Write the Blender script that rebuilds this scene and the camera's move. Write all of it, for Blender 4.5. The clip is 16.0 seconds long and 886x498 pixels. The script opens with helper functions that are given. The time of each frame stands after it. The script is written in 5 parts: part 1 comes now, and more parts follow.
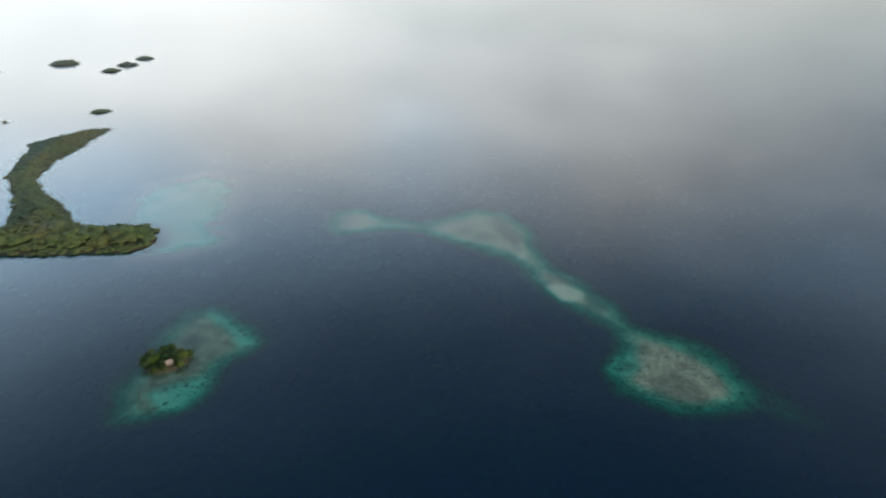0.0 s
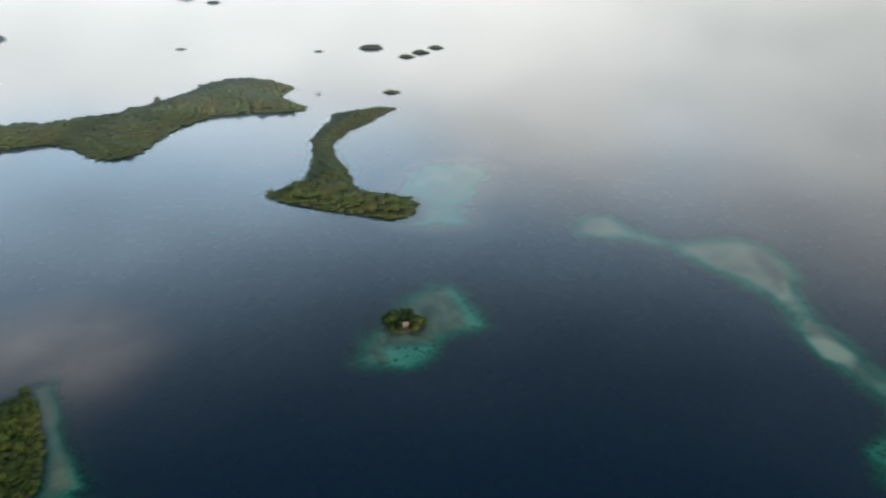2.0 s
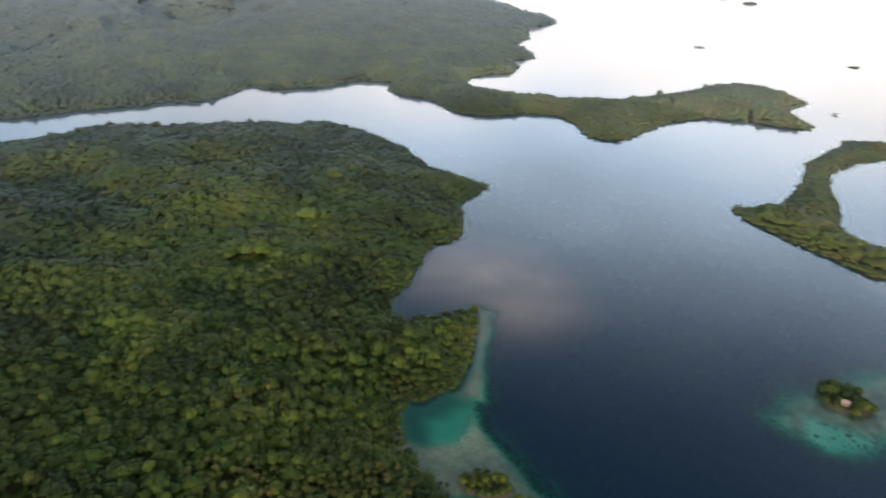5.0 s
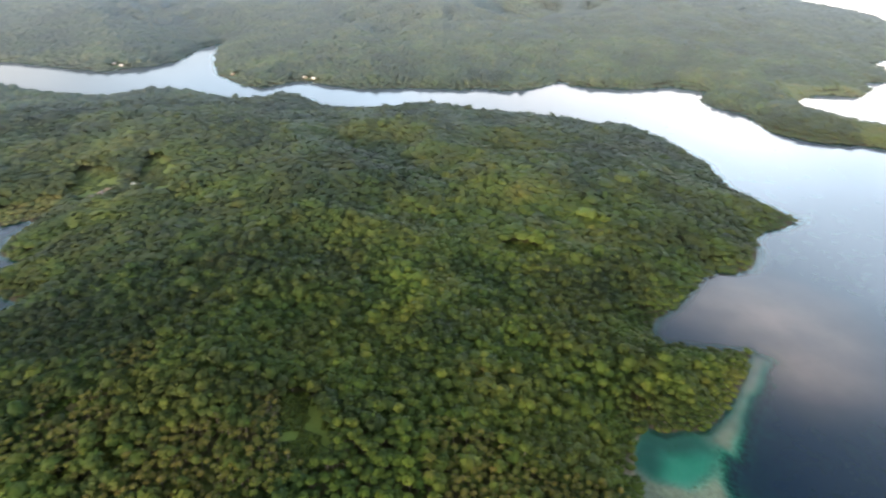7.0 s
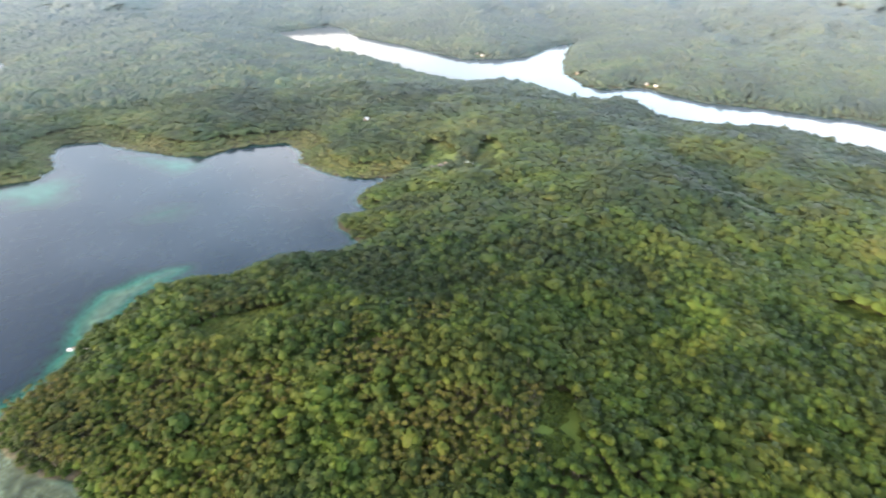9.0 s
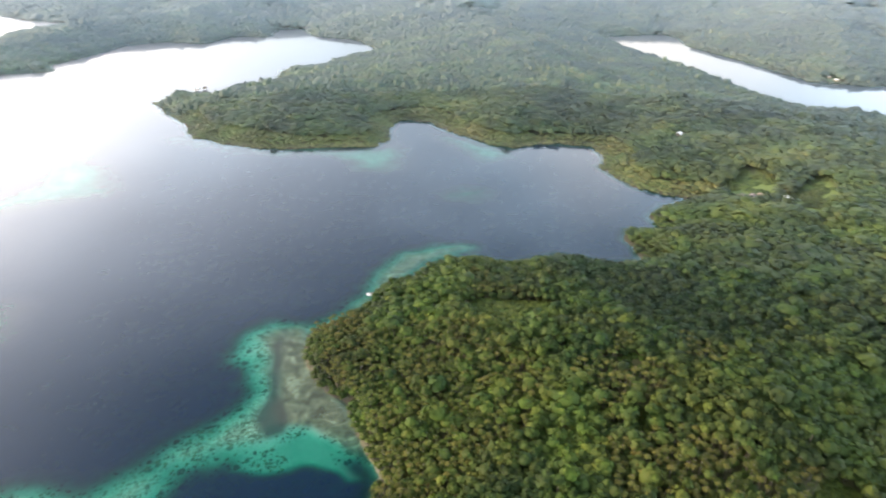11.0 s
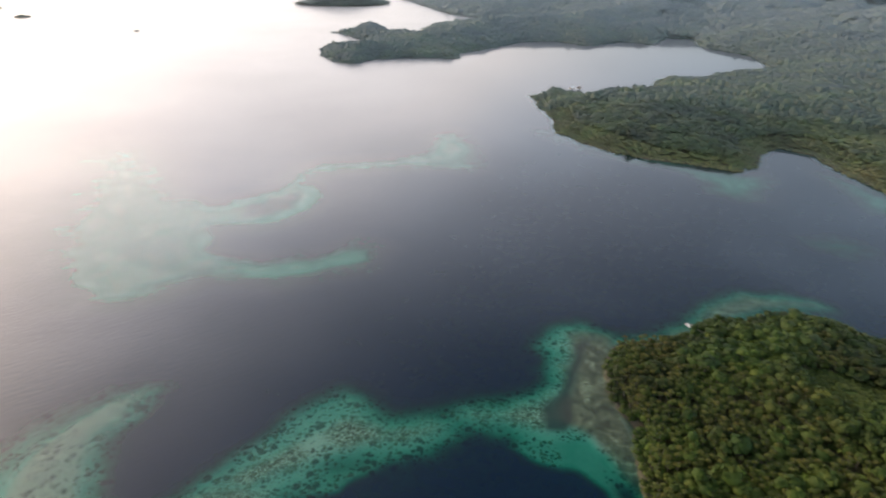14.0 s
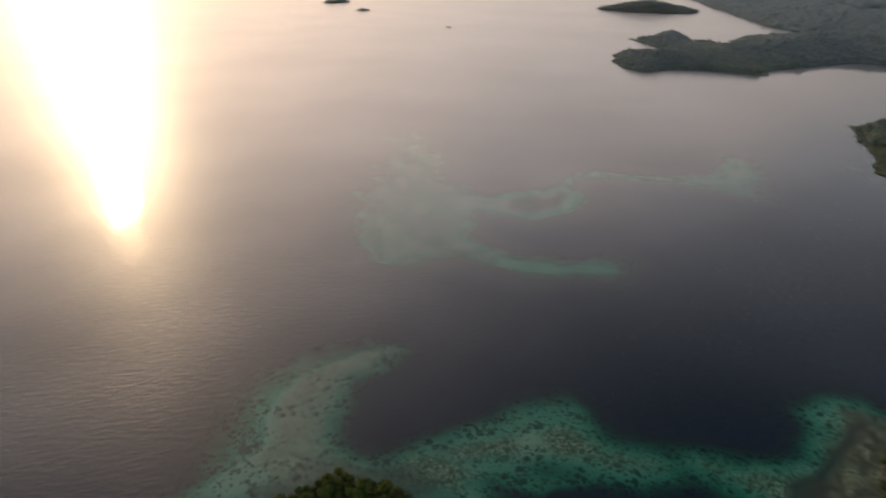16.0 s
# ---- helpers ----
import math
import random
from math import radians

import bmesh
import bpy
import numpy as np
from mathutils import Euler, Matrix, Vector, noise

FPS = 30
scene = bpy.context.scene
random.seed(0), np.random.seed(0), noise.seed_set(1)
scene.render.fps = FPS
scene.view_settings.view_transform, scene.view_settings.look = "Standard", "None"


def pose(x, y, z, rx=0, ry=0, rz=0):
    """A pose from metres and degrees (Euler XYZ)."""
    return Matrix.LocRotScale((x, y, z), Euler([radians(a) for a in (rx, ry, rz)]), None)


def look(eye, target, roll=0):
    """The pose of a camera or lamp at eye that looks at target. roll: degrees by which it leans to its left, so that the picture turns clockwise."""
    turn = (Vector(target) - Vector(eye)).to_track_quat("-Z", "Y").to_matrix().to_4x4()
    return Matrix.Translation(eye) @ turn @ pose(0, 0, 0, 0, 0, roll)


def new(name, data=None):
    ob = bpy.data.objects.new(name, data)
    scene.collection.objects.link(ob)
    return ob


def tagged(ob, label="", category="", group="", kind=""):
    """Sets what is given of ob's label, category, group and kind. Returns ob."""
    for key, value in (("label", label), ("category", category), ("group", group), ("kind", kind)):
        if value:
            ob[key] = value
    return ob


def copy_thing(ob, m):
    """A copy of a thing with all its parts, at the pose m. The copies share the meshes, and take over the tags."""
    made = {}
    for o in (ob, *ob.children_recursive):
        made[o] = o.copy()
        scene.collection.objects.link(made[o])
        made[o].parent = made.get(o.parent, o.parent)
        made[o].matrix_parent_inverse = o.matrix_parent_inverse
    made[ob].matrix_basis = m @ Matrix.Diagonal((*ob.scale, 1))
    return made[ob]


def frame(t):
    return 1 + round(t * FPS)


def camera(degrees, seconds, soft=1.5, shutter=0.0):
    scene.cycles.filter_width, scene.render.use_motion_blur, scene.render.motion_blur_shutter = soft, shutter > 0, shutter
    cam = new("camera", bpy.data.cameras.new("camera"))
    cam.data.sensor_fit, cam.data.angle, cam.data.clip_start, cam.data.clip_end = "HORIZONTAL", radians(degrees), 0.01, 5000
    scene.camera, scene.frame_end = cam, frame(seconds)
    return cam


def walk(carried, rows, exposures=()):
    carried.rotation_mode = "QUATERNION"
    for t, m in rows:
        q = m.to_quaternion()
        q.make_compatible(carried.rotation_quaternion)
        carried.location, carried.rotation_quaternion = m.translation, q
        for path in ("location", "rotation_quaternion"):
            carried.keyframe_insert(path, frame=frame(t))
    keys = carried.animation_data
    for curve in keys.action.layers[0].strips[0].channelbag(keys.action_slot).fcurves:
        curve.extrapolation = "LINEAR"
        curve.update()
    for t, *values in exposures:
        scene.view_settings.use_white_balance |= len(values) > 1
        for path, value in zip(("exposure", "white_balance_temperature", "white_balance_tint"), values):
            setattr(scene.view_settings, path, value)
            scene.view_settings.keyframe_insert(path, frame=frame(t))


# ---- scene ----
cam = camera(70.8, 16.0, soft=2.0, shutter=0.5)

# ---- the drone hovers and turns: seconds, tilt below the horizon, heading ----
HOVER = 280.0
TURN = [
    (0.0, 26.35, 0.00), (0.5, 26.40, 5.63), (1.0, 26.45, 11.36), (1.5, 26.48, 17.56), (2.0, 26.52, 24.24),
    (2.5, 26.57, 31.26), (3.0, 26.63, 38.24), (3.5, 26.68, 45.36), (4.0, 26.74, 52.89), (4.5, 26.80, 60.62),
    (7.0, 27.11, 95.41), (7.5, 27.08, 102.93), (8.0, 27.05, 110.52), (8.5, 27.00, 118.06), (9.0, 26.97, 125.66),
    (9.5, 26.92, 133.30), (12.0, 26.62, 165.58), (12.5, 26.56, 170.74), (13.0, 26.50, 175.90), (13.5, 26.47, 181.30),
    (14.0, 26.41, 186.92), (14.5, 26.36, 192.82), (15.0, 26.29, 199.08), (15.5, 26.25, 205.67), (16.0, 26.18, 212.51),
]
EXPOSURES = [(0.0, 0.34, 6300, 3), (2.0, 0.20, 6500, 4), (3.5, 0.36, 6800, 8), (4.5, 0.50, 6800, 12), (7.0, 1.38, 7100, 12), (8.0, 1.65, 7100, 12),
             (9.5, 2.18, 7100, 12), (12.0, 1.45, 7000, 12), (13.5, 0.83, 7000, 13), (15.0, 0.05, 7300, 15), (16.0, -0.60, 7700, 17)]
walk(cam, [(t, pose(0, 0, HOVER, 90 - tilt, 0, yaw) @ pose(0, 0, 0, 0, 0, 0.33)) for t, tilt, yaw in TURN], EXPOSURES)

# ---- sky and sun: low evening sun behind thin cloud ----
SUN_AZ, SUN_EL = radians(241), radians(13)
TO_SUN = Vector((-math.sin(SUN_AZ) * math.cos(SUN_EL), math.cos(SUN_AZ) * math.cos(SUN_EL), math.sin(SUN_EL)))

world = bpy.data.worlds.new("evening_sky")
scene.world = world
world.use_nodes = True
wn, wl = world.node_tree.nodes, world.node_tree.links
wn.clear()
w_out = wn.new("ShaderNodeOutputWorld")
w_bg = wn.new("ShaderNodeBackground")
w_sky = wn.new("ShaderNodeTexSky")
w_sky.sky_type = "NISHITA"
w_sky.sun_disc = False
w_sky.sun_elevation = SUN_EL
w_sky.sun_rotation = -SUN_AZ
w_sky.air_density, w_sky.dust_density, w_sky.ozone_density = 1.0, 1.3, 1.0
w_co = wn.new("ShaderNodeTexCoord")
w_map = wn.new("ShaderNodeMapping")
w_map.inputs["Scale"].default_value = (1.0, 1.0, 2.6)
w_noise = wn.new("ShaderNodeTexNoise")
w_noise.inputs["Scale"].default_value = 2.4
w_noise.inputs["Detail"].default_value = 5.0
w_noise.inputs["Roughness"].default_value = 0.55
w_ramp = wn.new("ShaderNodeMapRange")
w_ramp.inputs["From Min"].default_value, w_ramp.inputs["From Max"].default_value = 0.24, 1.06
w_ramp.inputs["To Min"].default_value, w_ramp.inputs["To Max"].default_value = 0.17, 1.0
w_tone = wn.new("ShaderNodeTexNoise")
w_tone.inputs["Scale"].default_value = 1.3
w_pink = wn.new("ShaderNodeMix")
w_pink.data_type = "RGBA"
w_pink.inputs["A"].default_value, w_pink.inputs["B"].default_value = (7.2, 9.6, 12.4, 1), (11.2, 10.6, 10.3, 1)
w_warm = wn.new("ShaderNodeMapRange")
w_warm.inputs["From Min"].default_value, w_warm.inputs["From Max"].default_value = 0.40, 0.60
w_cloud = wn.new("ShaderNodeMix")
w_cloud.data_type = "RGBA"
# bright haze along the horizon, thinner and darker cloud overhead
w_split = wn.new("ShaderNodeSeparateXYZ")
w_haze = wn.new("ShaderNodeFloatCurve")
curve = w_haze.mapping.curves[0]
curve.points[0].location, curve.points[1].location = (0.0, 0.36), (1.0, 0.12)
for px, py in ((0.10, 0.50), (0.20, 0.74), (0.34, 0.88), (0.46, 0.73), (0.60, 0.42), (0.80, 0.19)):
    curve.points.new(px, py)
w_haze.mapping.update()
w_gain = wn.new("ShaderNodeMath")
w_gain.operation = "MULTIPLY"
w_gain.inputs[1].default_value = 2.2
w_mul = wn.new("ShaderNodeVectorMath")
w_mul.operation = "SCALE"
w_bg.inputs["Strength"].default_value = 0.10
wl.new(w_co.outputs["Generated"], w_map.inputs["Vector"])
wl.new(w_co.outputs["Generated"], w_tone.inputs["Vector"])
wl.new(w_co.outputs["Generated"], w_split.inputs[0])
wl.new(w_split.outputs["Z"], w_haze.inputs["Value"])
wl.new(w_haze.outputs[0], w_gain.inputs[0])
# warm haze low down, bluer cloud overhead
w_low = wn.new("ShaderNodeMath")
w_low.operation = "MULTIPLY_ADD"
w_low.inputs[1].default_value = -1.2
wl.new(w_split.outputs["Z"], w_low.inputs[0])
w_add = wn.new("ShaderNodeMath")
w_add.operation = "ADD"
w_add.inputs[1].default_value = 0.30
wl.new(w_tone.outputs["Fac"], w_low.inputs[2])
wl.new(w_low.outputs[0], w_add.inputs[0])
wl.new(w_add.outputs[0], w_warm.inputs["Value"])
wl.new(w_warm.outputs["Result"], w_pink.inputs["Factor"])
wl.new(w_pink.outputs["Result"], w_mul.inputs[0])
wl.new(w_mul.outputs["Vector"], w_cloud.inputs["B"])
wl.new(w_map.outputs["Vector"], w_noise.inputs["Vector"])
# the cloud lies in two banks, towards the sun and opposite it
w_axis = wn.new("ShaderNodeVectorMath")
w_axis.operation = "DOT_PRODUCT"
w_axis.inputs[1].default_value = (0.74, -0.67, 0.0)
w_bank = wn.new("ShaderNodeMath")
w_bank.operation = "POWER"
w_bank.inputs[1].default_value = 2.0
w_cover = wn.new("ShaderNodeMath")
w_cover.operation = "MULTIPLY_ADD"
w_cover.inputs[1].default_value = 0.43
wl.new(w_co.outputs["Generated"], w_axis.inputs[0])
wl.new(w_axis.outputs["Value"], w_bank.inputs[0])
# the bank opposite the sun is lit from the front
w_front = wn.new("ShaderNodeMath")
w_front.operation = "MULTIPLY_ADD"
w_front.inputs[1].default_value, w_front.inputs[2].default_value = -0.58, 1.0
w_lit = wn.new("ShaderNodeMath")
w_lit.operation = "MULTIPLY"
wl.new(w_axis.outputs["Value"], w_front.inputs[0])
w_least = wn.new("ShaderNodeMath")
w_least.operation = "MAXIMUM"
w_least.inputs[1].default_value = 0.85
wl.new(w_front.outputs[0], w_least.inputs[0])
wl.new(w_least.outputs[0], w_lit.inputs[0])
wl.new(w_gain.outputs[0], w_lit.inputs[1])
wl.new(w_lit.outputs[0], w_mul.inputs["Scale"])
wl.new(w_bank.outputs[0], w_cover.inputs[0])
wl.new(w_noise.outputs["Fac"], w_cover.inputs[2])
w_thin = wn.new("ShaderNodeMath")
w_thin.operation = "MULTIPLY_ADD"
w_thin.inputs[1].default_value = -0.40
wl.new(w_split.outputs["Z"], w_thin.inputs[0])
# it thins out towards the bay and thickens over the eastern sea
w_side = wn.new("ShaderNodeVectorMath")
w_side.operation = "DOT_PRODUCT"
w_side.inputs[1].default_value = (-0.5, 0.866, 0.0)
w_uneven = wn.new("ShaderNodeMath")
w_uneven.operation = "MULTIPLY_ADD"
w_uneven.inputs[1].default_value = 0.14
wl.new(w_co.outputs["Generated"], w_side.inputs[0])
wl.new(w_side.outputs["Value"], w_uneven.inputs[0])
wl.new(w_cover.outputs[0], w_uneven.inputs[2])
wl.new(w_uneven.outputs[0], w_thin.inputs[2])
wl.new(w_thin.outputs[0], w_ramp.inputs["Value"])
wl.new(w_ramp.outputs["Result"], w_cloud.inputs["Factor"])
wl.new(w_sky.outputs["Color"], w_cloud.inputs["A"])
# thin cloud glows round the sun
w_near = wn.new("ShaderNodeVectorMath")
w_near.operation = "DOT_PRODUCT"
w_near.inputs[1].default_value = TO_SUN
w_pos = wn.new("ShaderNodeMath")
w_pos.operation = "MAXIMUM"
w_pos.inputs[1].default_value = 0.0
w_fall = wn.new("ShaderNodeMath")
w_fall.operation = "POWER"
w_fall.inputs[1].default_value = 10.0
w_glow = wn.new("ShaderNodeMix")
w_glow.data_type, w_glow.blend_type, w_glow.clamp_factor = "RGBA", "ADD", False
w_glow.inputs["B"].default_value = (9.6, 5.9, 3.3, 1)
wl.new(w_co.outputs["Generated"], w_near.inputs[0])
wl.new(w_near.outputs["Value"], w_pos.inputs[0])
wl.new(w_pos.outputs[0], w_fall.inputs[0])
wl.new(w_fall.outputs[0], w_glow.inputs["Factor"])
wl.new(w_cloud.outputs["Result"], w_glow.inputs["A"])
w_broad = wn.new("ShaderNodeMath")
w_broad.operation = "POWER"
w_broad.inputs[1].default_value = 1.4
w_veil = wn.new("ShaderNodeMix")
w_veil.data_type, w_veil.blend_type, w_veil.clamp_factor = "RGBA", "ADD", False
w_veil.inputs["B"].default_value = (6.2, 6.0, 6.5, 1)
wl.new(w_pos.outputs[0], w_broad.inputs[0])
w_hang = wn.new("ShaderNodeMath")
w_hang.operation = "MULTIPLY"
wl.new(w_broad.outputs[0], w_hang.inputs[0])
wl.new(w_gain.outputs[0], w_hang.inputs[1])
wl.new(w_hang.outputs[0], w_veil.inputs["Factor"])
wl.new(w_glow.outputs["Result"], w_veil.inputs["A"])
wl.new(w_veil.outputs["Result"], w_bg.inputs["Color"])
wl.new(w_bg.outputs["Background"], w_out.inputs["Surface"])

sun_data = bpy.data.lights.new("sun", "SUN")
sun_data.energy, sun_data.angle, sun_data.color = 2.0, radians(2.0), (1.0, 0.79, 0.51)
sun = new("sun", sun_data)
sun.matrix_world = look(TO_SUN * 1000, (0, 0, 0))

# ---- materials ----
def material(name):
    m = bpy.data.materials.new(name)
    m.use_nodes = True
    m.node_tree.nodes.clear()
    return m, m.node_tree.nodes, m.node_tree.links


def node(nodes, kind, values=(), operation="", attribute_name=""):
    n = nodes.new("ShaderNode" + kind)
    if operation:
        n.operation = operation
    if attribute_name:
        n.attribute_name = attribute_name
    for key, value in dict(values).items():
        n.inputs[key].default_value = value
    return n


def ramp(nodes, stops):
    n = nodes.new("ShaderNodeValToRGB")
    while len(n.color_ramp.elements) < len(stops):
        n.color_ramp.elements.new(0.5)
    for e, (p, c) in zip(n.color_ramp.elements, stops):
        e.position, e.color = p, (*c, 1)
    return n


def mix_rgb(nodes, links, fac, a, b, blend="MIX"):
    n = nodes.new("ShaderNodeMix")
    n.data_type, n.blend_type = "RGBA", blend
    for key, v in (("Factor", fac), ("A", a), ("B", b)):
        if isinstance(v, (int, float)):
            n.inputs[key].default_value = v
        elif isinstance(v, tuple):
            n.inputs[key].default_value = (*v, 1)
        else:
            links.new(v, n.inputs[key])
    return n.outputs["Result"]


def maths(nodes, links, op, a, b=0.0, c=0.0):
    n = nodes.new("ShaderNodeMath")
    n.operation = op
    for i, v in enumerate((a, b, c)):
        if isinstance(v, (int, float)):
            n.inputs[i].default_value = v
        else:
            links.new(v, n.inputs[i])
    return n.outputs[0]


def plain(name, colour, rough=0.7, metal=0.0, grain=0.15, scale=6.0, bump=0.2):
    """A surface with grain and stains at two scales."""
    m, ns, ls = material(name)
    out, p = node(ns, "OutputMaterial"), node(ns, "BsdfPrincipled", {"Roughness": rough, "Metallic": metal})
    co = node(ns, "TexCoord")
    fine = node(ns, "TexNoise", {"Scale": scale, "Detail": 6.0})
    wide = node(ns, "TexNoise", {"Scale": scale * 0.13, "Detail": 3.0})
    for n in (fine, wide):
        ls.new(co.outputs["Object"], n.inputs["Vector"])
    both = maths(ns, ls, "ADD", fine.outputs["Fac"], wide.outputs["Fac"])
    k = maths(ns, ls, "MULTIPLY_ADD", both, grain * 2, 1 - grain * 2)
    c = node(ns, "VectorMath", operation="SCALE")
    c.inputs[0].default_value = colour
    ls.new(k, c.inputs["Scale"])
    ls.new(c.outputs["Vector"], p.inputs["Base Color"])
    b = node(ns, "Bump", {"Strength": bump, "Distance": 0.05})
    ls.new(fine.outputs["Fac"], b.inputs["Height"])
    ls.new(b.outputs["Normal"], p.inputs["Normal"])
    ls.new(p.outputs["BSDF"], out.inputs["Surface"])
    return m


def hazed(ns, ls, shader, much=1.0):
    """Imitates aerial haze: a pale gloss that grows where level land is seen at a low angle."""
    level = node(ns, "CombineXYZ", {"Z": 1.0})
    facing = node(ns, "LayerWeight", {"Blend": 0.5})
    haze_gloss = node(ns, "BsdfGlossy", {"Color": (0.325, 0.38, 0.42, 1), "Roughness": 0.8})
    for n in (facing, haze_gloss):
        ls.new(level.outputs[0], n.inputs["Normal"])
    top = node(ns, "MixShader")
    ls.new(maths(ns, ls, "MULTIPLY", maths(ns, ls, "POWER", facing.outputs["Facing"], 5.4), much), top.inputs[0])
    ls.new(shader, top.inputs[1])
    ls.new(haze_gloss.outputs[0], top.inputs[2])
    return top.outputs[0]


def foliage(name, stops, gloss=0.06, rough=0.75, sheen=0.32):
    """Leaves: each tree has its own tint, wide patches of the wood differ in age and kind."""
    m, ns, ls = material(name)
    out = node(ns, "OutputMaterial")
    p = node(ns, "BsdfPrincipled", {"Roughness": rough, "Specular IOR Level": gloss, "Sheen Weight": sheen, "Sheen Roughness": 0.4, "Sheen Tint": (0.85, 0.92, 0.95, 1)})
    t = node(ns, "Attribute", attribute_name="tint")
    geo = node(ns, "NewGeometry")
    leaf = maths(ns, ls, "MULTIPLY_ADD", geo.outputs["Random Per Island"], 0.06, -0.03)
    wide = node(ns, "TexNoise", {"Scale": 0.012, "Detail": 3.0})
    ls.new(geo.outputs["Position"], wide.inputs["Vector"])
    w = maths(ns, ls, "MULTIPLY_ADD", wide.outputs["Fac"], 1.3, -0.65)
    v = maths(ns, ls, "ADD", maths(ns, ls, "ADD", t.outputs["Fac"], leaf), w)
    r = ramp(ns, stops)
    ls.new(v, r.inputs["Fac"])
    # stands of fresher green beside drier, browner ones
    kind = node(ns, "TexNoise", {"Scale": 0.021, "Detail": 4.0})
    ls.new(geo.outputs["Position"], kind.inputs["Vector"])
    fresh = node(ns, "MapRange", {"From Min": 0.38, "From Max": 0.62})
    ls.new(kind.outputs["Fac"], fresh.inputs["Value"])
    hue = mix_rgb(ns, ls, fresh.outputs["Result"], (1.06, 0.98, 1.12), (0.88, 1.07, 1.00))
    col = mix_rgb(ns, ls, 1.0, r.outputs["Color"], hue, "MULTIPLY")
    # no two trees are quite the same green
    own = maths(ns, ls, "FRACT", maths(ns, ls, "MULTIPLY", t.outputs["Fac"], 61.7))
    col = mix_rgb(ns, ls, 1.0, col, mix_rgb(ns, ls, own, (1.10, 1.00, 0.98), (0.90, 1.03, 1.0)), "MULTIPLY")
    ls.new(col, p.inputs["Base Color"])
    tr = node(ns, "BsdfTranslucent")
    ls.new(col, tr.inputs["Color"])
    mx = node(ns, "MixShader", {0: 0.3})
    ls.new(p.outputs["BSDF"], mx.inputs[1])
    ls.new(tr.outputs["BSDF"], mx.inputs[2])
    # far canopy pales through the imitation haze
    ls.new(hazed(ns, ls, mx.outputs[0]), out.inputs["Surface"])
    return m


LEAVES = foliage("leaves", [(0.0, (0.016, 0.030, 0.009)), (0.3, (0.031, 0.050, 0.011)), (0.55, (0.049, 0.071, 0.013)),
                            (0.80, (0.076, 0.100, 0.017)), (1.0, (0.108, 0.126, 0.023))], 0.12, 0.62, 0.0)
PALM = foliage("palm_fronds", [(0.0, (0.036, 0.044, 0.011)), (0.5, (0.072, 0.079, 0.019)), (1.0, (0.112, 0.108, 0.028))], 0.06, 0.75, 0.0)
# mangrove olive; also lends far islands paler leaves that imitate haze and front light
MANGROVE_AND_HAZED = foliage("mangrove_and_hazed_leaves", [(0.0, (0.072, 0.088, 0.027)), (0.5, (0.108, 0.122, 0.036)), (1.0, (0.150, 0.150, 0.048))], sheen=0.0)
BARK = plain("bark", (0.085, 0.075, 0.06), 0.9, scale=3.0, bump=0.6)


